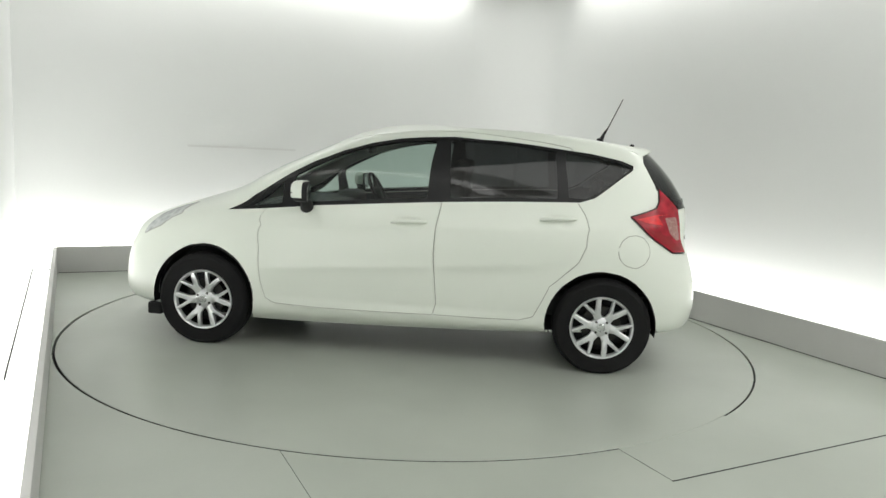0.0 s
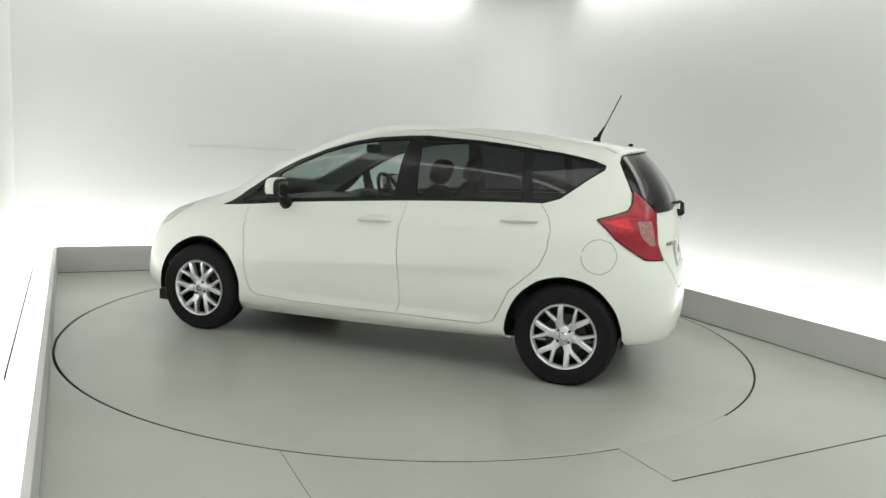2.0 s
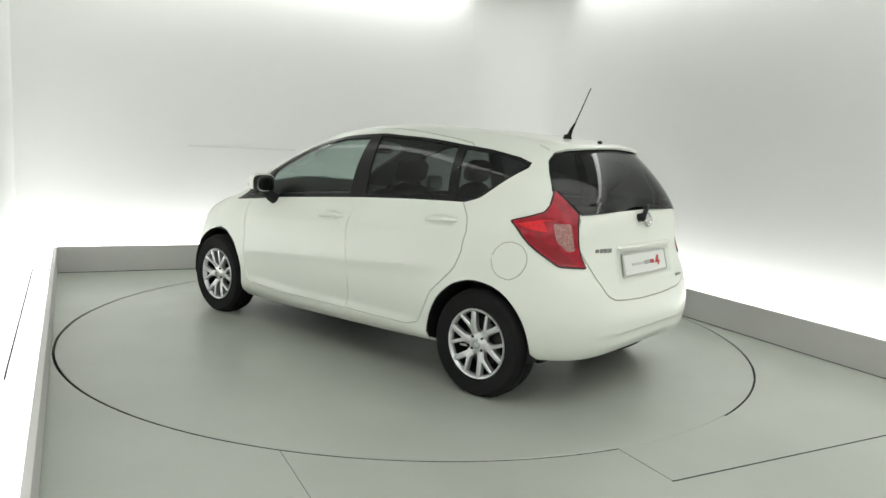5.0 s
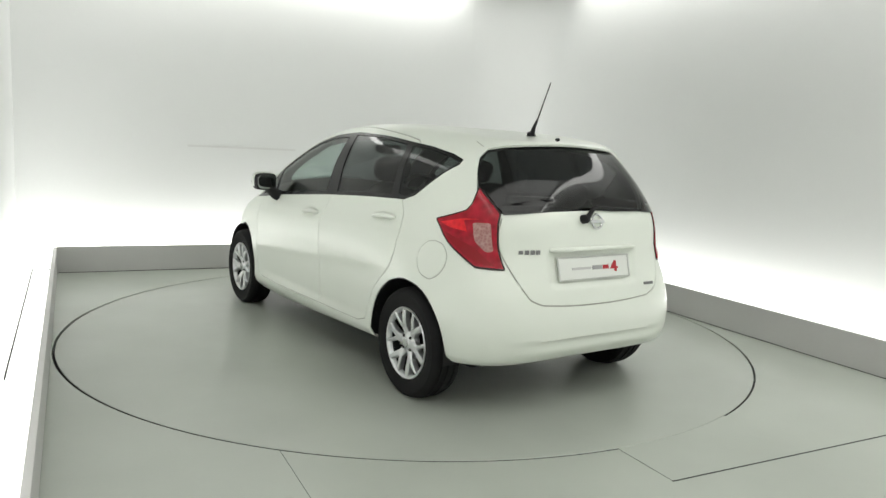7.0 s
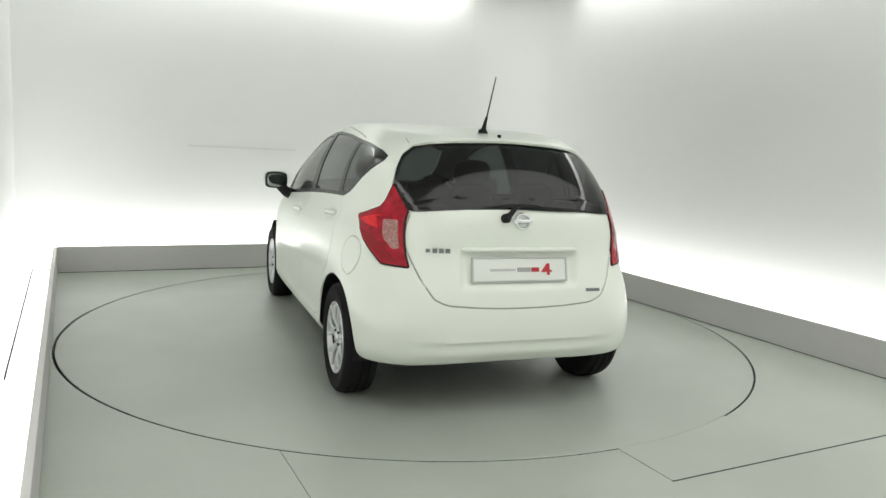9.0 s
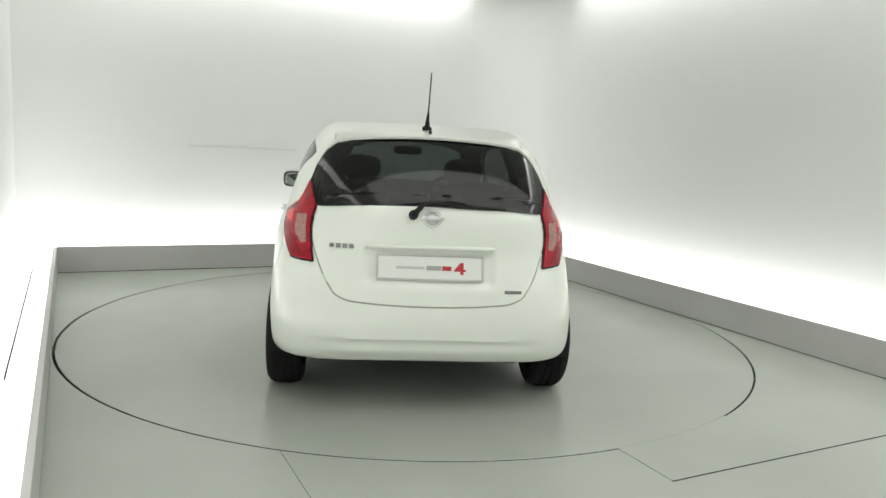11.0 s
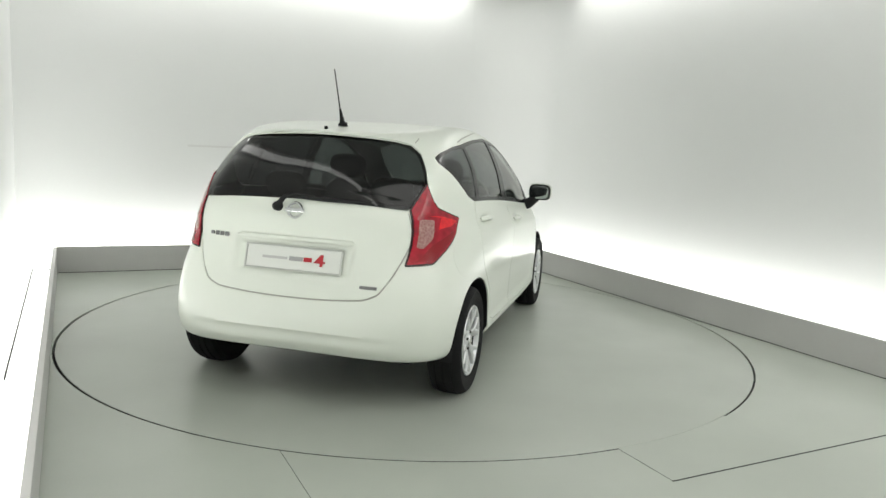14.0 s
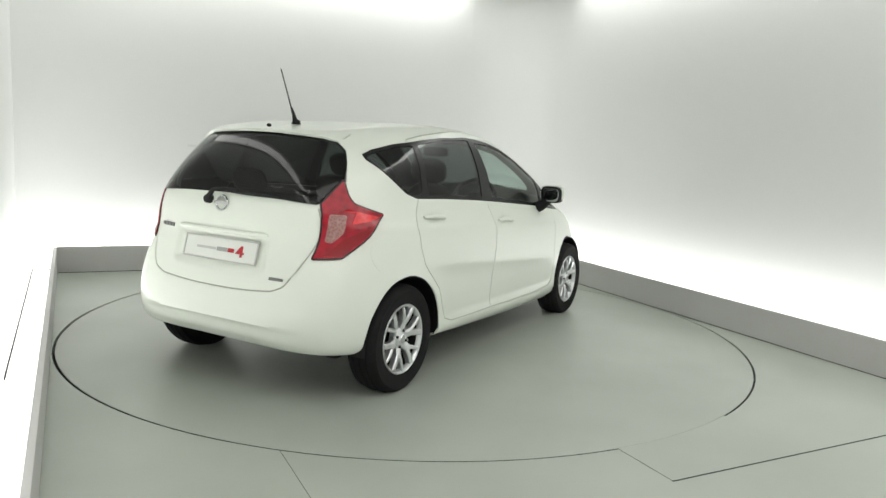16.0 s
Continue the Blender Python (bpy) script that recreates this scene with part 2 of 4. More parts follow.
def plinth():
    W = GAP
    for name, (x0, x1, y0, y1) in (("back", (LEFT - W, RIGHT + W, BACK, BACK + W)), ("side", (RIGHT, RIGHT + W, FRONT, BACK)), ("near", (LEFT - W, LEFT, FRONT, BACK))):
        th = thing("plinth", "low grey plinth with a glowing white top along the wall", "plinth", "plinths round the booth", "structure")
        front = {"back": (x0 + W, x1 - W, y0, y0 + 0.03), "side": (x0, x0 + 0.03, y0, y1), "near": (x1 - 0.03, x1, y0, y1)}[name]
        part("front_board", box(*front, 0.005, KERB, 0.002), M_KERB, th, "grey painted front board")
        part("recessed_foot", box(front[0] + 0.004, front[1] - 0.004, front[2] + 0.004, front[3], 0, 0.005), M_JOINT, th, "dark shadow gap at the floor")
        top = {"back": (x0, x1, y0 + 0.031, y1), "side": (x0 + 0.031, x1, y0, y1 + 0.03), "near": (x0, x1 - 0.031, y0, y1 + 0.03)}[name]
        part("opal_top", box(*top, KERB - 0.02, KERB - 0.004), M_OPAL, th, "glowing white opal light panel")
        if name == "near":
            part("panel_joint", box(LEFT - 0.154, LEFT - 0.148, -1.31, 1.51, KERB - 0.004, KERB + 0.009), M_JOINT, th, "thin dark joint between light panels")
            part("panel_joint", box(LEFT - 0.045, LEFT - 0.030, 1.46, 1.475, KERB - 0.004, KERB + 0.009), M_FRAME, th, "small grey panel clip")
        askew(th)


def ceiling_lights():
    th = thing("ceiling_softbox", "large white glowing ceiling light panel", "ceiling light")
    part("diffuser", box(-1.8, 2.2, -6.4, PANEL_V - 0.07, CEIL - 0.035, CEIL - 0.025), M_PANEL, th)
    part("frame", box(-1.84, 2.24, -6.44, PANEL_V - 0.03, CEIL - 0.025, CEIL - 0.002), M_CEIL, th)
    askew(th)
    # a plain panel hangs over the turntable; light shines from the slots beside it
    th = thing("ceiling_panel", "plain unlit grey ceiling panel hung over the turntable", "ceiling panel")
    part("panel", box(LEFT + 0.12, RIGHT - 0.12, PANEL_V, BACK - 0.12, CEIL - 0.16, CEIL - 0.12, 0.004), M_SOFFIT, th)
    for u in (LEFT + 0.5, RIGHT - 0.5):
        for v in (PANEL_V + 0.4, BACK - 0.5):
            part("hanger", tube([(u, v, CEIL - 0.13), (u, v, CEIL)], [0.008, 0.008], 8), M_FRAME, th)
    askew(th)


def turntable():
    th = thing("turntable", "round grey painted turntable set flush in the floor", "turntable")
    part("disc", smooth(lathe([(0.0005, 0.0), (RING - 0.036, 0.0), (RING - 0.036, -0.045)], 160, "Z"), 30), M_DISC, th)
    part("edge_band", smooth(lathe([(RING - 0.036, 0.0), (RING - 0.0172, 0.0), (RING - 0.0142, -0.003)], 160, "Z"), 30), M_DISC, th, "grey painted outer band")
    part("edge", lathe([(RING - 0.0142, -0.003), (RING - 0.0142, -0.045)], 160, "Z"), M_JOINT, th, "dark edge of the disc")
    return th


# ---- the car's skin ----
# Each level line runs round half the car: front reach, its squareness, rear reach, its squareness, half width,
# heights at front, middle and rear, and how much it rises to the middle at front and rear.
XC = -0.25
LEVELS = [
    (1.790, 4.46, -1.756, 4.07, 0.766, 0.171, 0.193, 0.261, 0.0, 0.003),
    (1.992, 4.54, -1.862, 5.80, 0.836, 0.246, 0.264, 0.276, -0.012, 0.012),
    (2.036, 4.18, -1.910, 5.90, 0.852, 0.404, 0.446, 0.429, 0.0, 0.0),
    (1.992, 3.91, -1.892, 5.60, 0.845, 0.613, 0.617, 0.617, 0.003, 0.0),
    (1.836, 3.73, -1.843, 4.50, 0.838, 0.759, 0.830, 0.821, 0.027, 0.0),
    (1.244, 6.62, -1.831, 4.52, 0.774, 0.910, 0.999, 1.016, 0.098, 0.013),
    (0.922, 7.00, -1.690, 4.84, 0.700, 1.113, 1.238, 1.230, 0.068, 0.002),
    (0.431, 5.20, -1.598, 4.10, 0.575, 1.349, 1.434, 1.362, 0.062, 0.036),
    (0.184, 2.95, -1.496, 3.20, 0.385, 1.440, 1.475, 1.387, 0.044, 0.019),
    (-0.005, 2.00, -1.345, 2.00, 0.000, 1.502, 1.499, 1.435, 0.0, 0.0),
]


def level(k, u):
    xf, nf, xr, nr, w, zf, zm, zr, cf, cr = LEVELS[k]
    th = np.pi * u
    cs, sn = np.cos(th), np.sin(th)
    n = np.where(cs > 0, nf, nr)
    r = (np.abs(cs) ** n + np.abs(sn) ** n) ** (-1.0 / n)
    x = XC + np.where(cs > 0, xf - XC, XC - xr) * r * cs
    y = w * r * sn
    xm = -0.2
    z = (zf * (x - xm) * (x - xr) / ((xf - xm) * (xf - xr)) + zm * (x - xf) * (x - xr) / ((xm - xf) * (xm - xr))
         + zr * (x - xf) * (x - xm) / ((xr - xf) * (xr - xm)))
    side = (y / max(w, 1e-6)) ** 2
    z = z + (1 - side) * np.where(cs > 0, cf, cr) * np.clip(np.abs(cs) * 3, 0, 1)
    return np.stack([x, y, z], -1)


def skin(u, v):
    """The car's left half: u runs from the middle of the nose (0) to the middle of the tail (1), v from sill to roof."""
    u, v = np.asarray(u, float), np.asarray(v, float)
    k = np.clip(np.floor(v).astype(int), 0, len(LEVELS) - 2)
    f = (v - k)[..., None]
    rows = np.stack([level(i, u) for i in range(len(LEVELS))])
    pick = lambda i: np.take_along_axis(rows, np.broadcast_to(np.clip(i, 0, len(LEVELS) - 1)[None, ..., None], (1,) + u.shape + (3,)), 0)[0]
    a, b, c, d = pick(k - 1), pick(k), pick(k + 1), pick(k + 2)
    p = 0.5 * (2 * b + (c - a) * f + (2 * a - 5 * b + 4 * c - d) * f ** 2 + (3 * b - a - 3 * c + d) * f ** 3)
    # pressed lines in the sides: a crease through the handles, and a tuck between a low crease and the sill
    x, y, z = p[..., 0].copy(), p[..., 1].copy(), p[..., 2].copy()
    flank = np.clip((u - 0.27) / 0.1, 0, 1) * np.clip((0.86 - u) / 0.1, 0, 1) * np.clip((z - 0.2) * 10, 0, 1) * np.clip((1.0 - z) * 12, 0, 1)
    line = 0.845 - 0.055 * (x + 0.2)
    s = z - line
    crease = 0.007 * np.where(s > 0, np.exp(-s / 0.035), np.exp(s / 0.10))
    below = np.maximum(0.588 - 0.075 * x - z, 0.0)
    hollow = -0.018 * (1 - np.exp(-below / 0.05)) * np.clip((z - 0.285) / 0.06, 0, 1) * np.exp(-(x / 0.97) ** 10)
    cups = sum(-0.012 * np.exp(-(((x - hx) / 0.075) ** 4 + ((z - hz) / 0.030) ** 4)) for hx, hz in ((-0.045, 0.874), (-0.968, 0.944)))
    p[..., 1] = y + flank * (crease + hollow + cups)
    # the tail: a lip over the plate recess and a step along the bumper
    tail = np.clip((u - 0.80) / 0.06, 0, 1)
    lip = np.where(z > 0.388, 0.014 * np.exp(-(z - 0.388) / 0.05), 0.0) + np.where(z <= 0.388, 0.010 * np.exp(-((z - 0.335) / 0.025) ** 2), 0.0)
    p[..., 0] = x - tail * np.clip((z - 0.25) * 20, 0, 1) * lip
    recess = np.clip((u - 0.86) / 0.03, 0, 1) / (1 + np.exp((np.abs(y) - 0.325) / 0.006)) / (1 + np.exp((0.672 - z) / 0.005)) / (1 + np.exp((z - 0.842) / 0.003))
    p[..., 0] += 0.016 * recess
    return p


def normal_at(u, v):
    e = 1e-4
    du = skin(np.clip(u + e, 0, 1), v) - skin(np.clip(u - e, 0, 1), v)
    dv = skin(u, np.clip(v + e, 0, len(LEVELS) - 1)) - skin(u, np.clip(v - e, 0, len(LEVELS) - 1))
    n = np.cross(du, dv)
    return n / np.maximum(np.linalg.norm(n, axis=-1, keepdims=True), 1e-9)


GU, GV = np.meshgrid(np.linspace(0, 1, 501), np.linspace(0, len(LEVELS) - 1, 361), indexing="ij")
GP = skin(GU, GV)


def find(kind, a, b):
    """The (u, v) at which the skin shows at (x, z) from the side ('s') or at (y, z) from behind ('r')."""
    if kind == "p":
        return (a, b)
    axis = 0 if kind == "s" else 1
    ok = (GU > 0.13) & (GU < 0.9) if kind == "s" else (GU > 0.70)
    d = (GP[..., axis] - a) ** 2 + (GP[..., 2] - b) ** 2 + np.where(ok, 0, 9) + np.where(GV > 7.9, 4, 0)
    i = np.unravel_index(np.argmin(d), d.shape)
    u, v = float(GU[i]), float(GV[i])
    for _ in range(8):
        p = skin(np.array([u, u + 1e-4, u]), np.array([v, v, v + 1e-4]))[:, [axis, 2]]
        J = np.stack([(p[1] - p[0]) / 1e-4, (p[2] - p[0]) / 1e-4], 1)
        try:
            step = np.linalg.lstsq(J, np.array([a, b]) - p[0], rcond=0.05)[0]
        except np.linalg.LinAlgError:
            break
        u, v = float(np.clip(u + np.clip(step[0], -0.01, 0.01), 0.0, 1.0)), float(np.clip(v + np.clip(step[1], -0.1, 0.1), 0, len(LEVELS) - 1))
    return (u, v)


def outline(kind, *pts, soft=0.0, closed=True):
    """A line on the skin from points seen from the side or from behind (a point may name its own view), its corners rounded."""
    q = [np.array(find(*p) if isinstance(p[0], str) else find(kind, *p)) * (110, 11) for p in pts]
    if soft:
        r = []
        for i, b in enumerate(q):
            if not closed and i in (0, len(q) - 1):
                r.append(b)
                continue
            a, c = q[i - 1], q[(i + 1) % len(q)]
            la, lc = np.linalg.norm(a - b), np.linalg.norm(c - b)
            d = min(soft, 0.45 * la, 0.45 * lc)
            p0, p2 = b + (a - b) * d / la, b + (c - b) * d / lc
            r += [p0 * (1 - f) ** 2 + 2 * f * (1 - f) * b + p2 * f * f for f in (0.0, 0.25, 0.5, 0.75, 1.0)]
        q = r
    out = []
    for i in range(len(q) if closed else len(q) - 1):
        a, b = q[i], q[(i + 1) % len(q)]
        n = max(1, int(np.linalg.norm(b - a) / 1.2))
        out += [tuple((a + (b - a) * k / n) / (110, 11)) for k in range(n)]
    return out + ([] if closed else [tuple(q[-1] / (110, 11))])


def band(line, width):
    """A closed strip of that width in metres along a line on the skin."""
    L = np.array(line)
    P = skin(L[:, 0], L[:, 1])
    left, right = [], []
    for i in range(len(L)):
        a, b = max(i - 1, 0), min(i + 1, len(L) - 1)
        t = P[b] - P[a]
        n = normal_at(L[i:i + 1, 0], L[i:i + 1, 1])[0]
        s = np.cross(n, t)
        s /= max(np.linalg.norm(s), 1e-9)
        e = 1e-4
        u, v = L[i]
        pu = (skin(np.array([u + e]), np.array([v]))[0] - P[i]) / e
        pv = (skin(np.array([u]), np.array([v + e]))[0] - P[i]) / e
        st = np.linalg.lstsq(np.stack([pu, pv], 1), s * width / 2, rcond=0.02)[0]
        left.append((u + st[0], v + st[1]))
        right.append((u - st[0], v - st[1]))
    return left + right[::-1]


def inside(poly, pts):
    """Which of the points lie inside the polygon."""
    P = np.array(poly)
    res = np.zeros(len(pts), bool)
    x, y = pts[:, 0], pts[:, 1]
    for (x1, y1), (x2, y2) in zip(P, np.roll(P, -1, 0)):
        if y1 == y2:
            continue
        hit = ((y1 > y) != (y2 > y)) & (x < (x2 - x1) * (y - y1) / (y2 - y1) + x1)
        res ^= hit
    return res


# outlines on the skin
def circle(kind, a, b, r, n=28, squash=1.0):
    return [(a + r * math.cos(2 * math.pi * k / n), b + r * squash * math.sin(2 * math.pi * k / n)) for k in range(n)]


ARCH_F = outline("s", *[(1.288 + 0.345 * math.cos(radians(a)), 0.300 + 0.352 * math.sin(radians(a))) for a in range(-28, 209, 9)])
ARCH_R = outline("s", *[(-1.275 + 0.345 * math.cos(radians(a)), 0.292 + 0.350 * math.sin(radians(a))) for a in range(-28, 209, 9)])
DLO = outline("s", (1.158, 0.878), (0.581, 0.938), (0.204, 0.975), (-0.181, 1.006), (-0.672, 1.036), (-1.103, 1.056), (-1.194, 1.082), (-1.344, 1.20),
              (-1.429, 1.268), (-1.432, 1.296), (-1.354, 1.322), (-1.171, 1.352), (-0.998, 1.372), (-0.822, 1.390), (-0.642, 1.404), (-0.471, 1.413), (-0.297, 1.418),
              (-0.150, 1.412), (0.061, 1.392), (0.242, 1.355), (0.424, 1.297), (0.609, 1.219), (0.796, 1.110), (0.984, 0.984))
GLASS_TRI = outline("s", (1.00, 0.918), (0.79, 0.940), (0.785, 1.085), soft=0.5)
GLASS_F = outline("s", (0.705, 0.955), (0.30, 0.992), (-0.150, 1.028), (-0.185, 1.388), (0.06, 1.372), (0.240, 1.336), (0.424, 1.278), (0.60, 1.194), (0.715, 1.128), soft=0.35)
GLASS_R = outline("s", (-0.300, 1.034), (-0.67, 1.056), (-0.968, 1.070), (-0.945, 1.362), (-0.82, 1.374), (-0.64, 1.389), (-0.47, 1.397), (-0.272, 1.402), soft=0.35)
GLASS_Q = outline("s", (-1.035, 1.076), (-1.14, 1.080), (-1.20, 1.108), (-1.34, 1.218), (-1.418, 1.280), (-1.335, 1.310), (-1.167, 1.338), (-1.00, 1.355), soft=0.5)
DOOR_F = outline("s", (0.885, 0.905), (0.903, 0.80), (0.915, 0.66), (0.911, 0.52), (0.896, 0.42), (0.867, 0.33), (0.806, 0.298), (0.510, 0.290), (0.102, 0.291), (-0.226, 0.296),
                 (-0.246, 0.37), (-0.231, 0.52), (-0.216, 0.69), (-0.223, 0.86), (-0.246, 1.005), closed=False)
DOOR_R = outline("s", (-0.236, 0.296), (-0.542, 0.297), (-0.772, 0.302), (-0.858, 0.330), (-0.903, 0.42), (-0.948, 0.528), (-1.038, 0.615), (-1.118, 0.69), (-1.158, 0.79),
                 (-1.168, 0.90), (-1.143, 0.975), (-1.088, 1.056), closed=False)
FUEL = outline("s", *circle("s", -1.453, 0.773, 0.098))
FUEL = FUEL + FUEL[:2]
LAMP = outline("s", (-1.418, 0.980), (-1.580, 1.038), (-1.597, 1.075), (-1.592, 1.158), ("r", 0.570, 1.035), ("r", 0.588, 0.98), ("r", 0.592, 0.86), ("r", 0.578, 0.760),
               ("r", 0.690, 0.766), (-1.59, 0.836), (-1.54, 0.872), soft=0.35)
LAMP_CLEAR = outline("r", (0.612, 0.985), (0.616, 0.91), (0.612, 0.848), (0.640, 0.840), (0.672, 0.890), (0.666, 0.980), soft=0.5)
LAMP_BAND = outline("s", (-1.455, 0.968), (-1.575, 0.998), (-1.66, 1.000), ("r", 0.685, 0.99), ("r", 0.690, 0.93), (-1.62, 0.935), (-1.53, 0.945), soft=0.3)
LAMP_LOW = outline("s", (-1.50, 0.925), (-1.545, 0.885), (-1.60, 0.845), ("r", 0.685, 0.785), ("r", 0.615, 0.775), ("r", 0.64, 0.80), ("r", 0.675, 0.86), soft=0.4)
HEAD = outline("s", (1.80, 0.665), (1.73, 0.765), (1.58, 0.855), (1.45, 0.895), (1.51, 0.825), (1.65, 0.735), soft=0.6)
GLASS_B = outline("r", (-0.02, 1.398), (0.09, 1.396), (0.30, 1.388), (0.415, 1.377), (0.49, 1.358), (0.545, 1.312), (0.578, 1.255), (0.606, 1.185), (0.618, 1.15), (0.570, 1.036), (0.40, 1.049), (0.2, 1.054), (-0.02, 1.057))
GATE = outline("r", (0.568, 1.015), (0.588, 0.96), (0.590, 0.86), (0.565, 0.79), (0.525, 0.70), (0.47, 0.615), (0.40, 0.585), (0.25, 0.572), (0.12, 0.566), (0.0, 0.565), soft=1.0, closed=False)
SCREEN = [(0.0, 5.25), (0.06, 5.25), (0.12, 5.22), (0.175, 5.3), (0.195, 5.6), (0.205, 6.2), (0.20, 6.75), (0.15, 6.9), (0.08, 6.93), (0.0, 6.93)]
SCREEN = [tuple(np.array(SCREEN[i]) * (1 - k / 6) + np.array(SCREEN[(i + 1) % 10]) * k / 6) for i in range(10) for k in range(6)]
SPOILER = outline("r", (0.500, 1.366), (0.502, 1.380), (0.500, 1.394), closed=False)
BUMPER_R = outline("s", (-1.60, 0.46), (-1.63, 0.60), (-1.66, 0.72), (-1.70, 0.785), closed=False)
GATE_AREA = [p for p in GATE] + [(1.0, GATE[-1][1]), (1.0, find("r", 0.0, 1.12)[1])] + [find("r", *q) for q in ((0.2, 1.12), (0.40, 1.11), (0.55, 1.08))]
BUMPER_AREA = BUMPER_R + [find("r", 0.66, 0.765), find("r", 0.56, 0.74)] + GATE[len(GATE) // 2:] + [(1.0, GATE[-1][1]), (1.0, 0.0), (BUMPER_R[0][0], 0.0)]
DOORF_AREA = DOOR_F + [find("s", *q) for q in ((-0.181, 1.006), (0.204, 0.975), (0.581, 0.938))]
MIDDLE = [p for p in DOOR_F if float(skin(np.array([p[0]]), np.array([p[1]]))[0, 0]) < -0.19]
DOORR_AREA = DOOR_R + [find("s", *q) for q in ((-1.05, 1.09), (-0.67, 1.07), (-0.25, 1.04))] + MIDDLE[::-1]
RAIL = outline("s", (0.70, 1.272), (0.483, 1.352), (0.25, 1.405), (0.0, 1.442), (-0.28, 1.454), (-0.643, 1.434), (-0.90, 1.404), (-1.03, 1.386), (-1.05, 1.366), closed=False)


# later entries lie on top of earlier ones: name, outline, material, depth along the normal, label
REGIONS = [
    ("front_door", DOORF_AREA, M_PAINT, 0.0, "white front door"),
    ("rear_door", DOORR_AREA, M_PAINT, 0.0, "white rear door"),
    ("fuel_flap", FUEL, M_PAINT, 0.001, "round white fuel flap"),
    ("rear_bumper", BUMPER_AREA, M_PAINT, 0.0, "white rear bumper"),
    ("tailgate", GATE_AREA, M_PAINT, 0.0, "white tailgate"),
    ("front_door_gap", band(DOOR_F, 0.0055), M_SEAM, -0.006, "thin dark gap round the door"),
    ("rear_door_gap", band(DOOR_R, 0.0055), M_SEAM, -0.006, "thin dark gap round the door"),
    ("fuel_flap_gap", band(FUEL, 0.005), M_SEAM, -0.003, "thin gap round the flap"),
    ("tailgate_gap", band(GATE, 0.008), M_SEAM, -0.006, "thin dark gap round the tailgate"),
    ("roof_gap", band(RAIL, 0.008), M_SEAM, -0.004, "thin dark roof joint"),
    ("spoiler_gap", band(SPOILER, 0.006), M_SEAM, -0.004, "thin dark joint beside the roof spoiler"),
    ("windscreen", SCREEN, M_GLASS, 0.0, "clear windscreen"),
    ("window_surround", DLO, M_GLOSSBLACK, -0.002, "gloss black window surround"),
    ("front_quarter_glass", GLASS_TRI, M_GLASS, -0.005, "small clear quarter glass"),
    ("front_door_glass", GLASS_F, M_GLASS, -0.006, "clear front door window"),
    ("rear_door_glass", GLASS_R, M_PRIVACY, -0.006, "dark tinted rear door window"),
    ("rear_quarter_glass", GLASS_Q, M_PRIVACY, -0.004, "dark tinted rear quarter window"),
    ("rear_window", GLASS_B, M_REARGLASS, -0.003, "dark tinted rear window"),
    ("tail_light", LAMP, M_RED, 0.010, "red tail light cluster with a pointed tip"),
    ("tail_light_bezel", band(LAMP + LAMP[:1], 0.009), M_BEZEL, 0.006, "dark edge of the lens"),
    ("tail_light_band", LAMP_BAND, M_BRIGHTRED, 0.013, "bright red light bar"),
    ("tail_light_lower_lens", LAMP_LOW, M_DARKRED, 0.012, "dark red lower lens"),
    ("tail_light_clear_lens", LAMP_CLEAR, M_CLEARLENS, 0.012, "pale reversing lens"),
    ("headlight", HEAD, M_LAMPGLASS, 0.004, "clear headlight lens"),
    ("headlight_bezel", band(HEAD + HEAD[:1], 0.007), M_FRAME, 0.002, "grey edge of the lens"),
    ("wheel_arch", ARCH_F, None, 0.0, ""),
    ("wheel_arch", ARCH_R, None, 0.0, ""),
]
CENTRAL = ("body", "tailgate", "tailgate_gap", "rear_bumper", "rear_window", "windscreen")


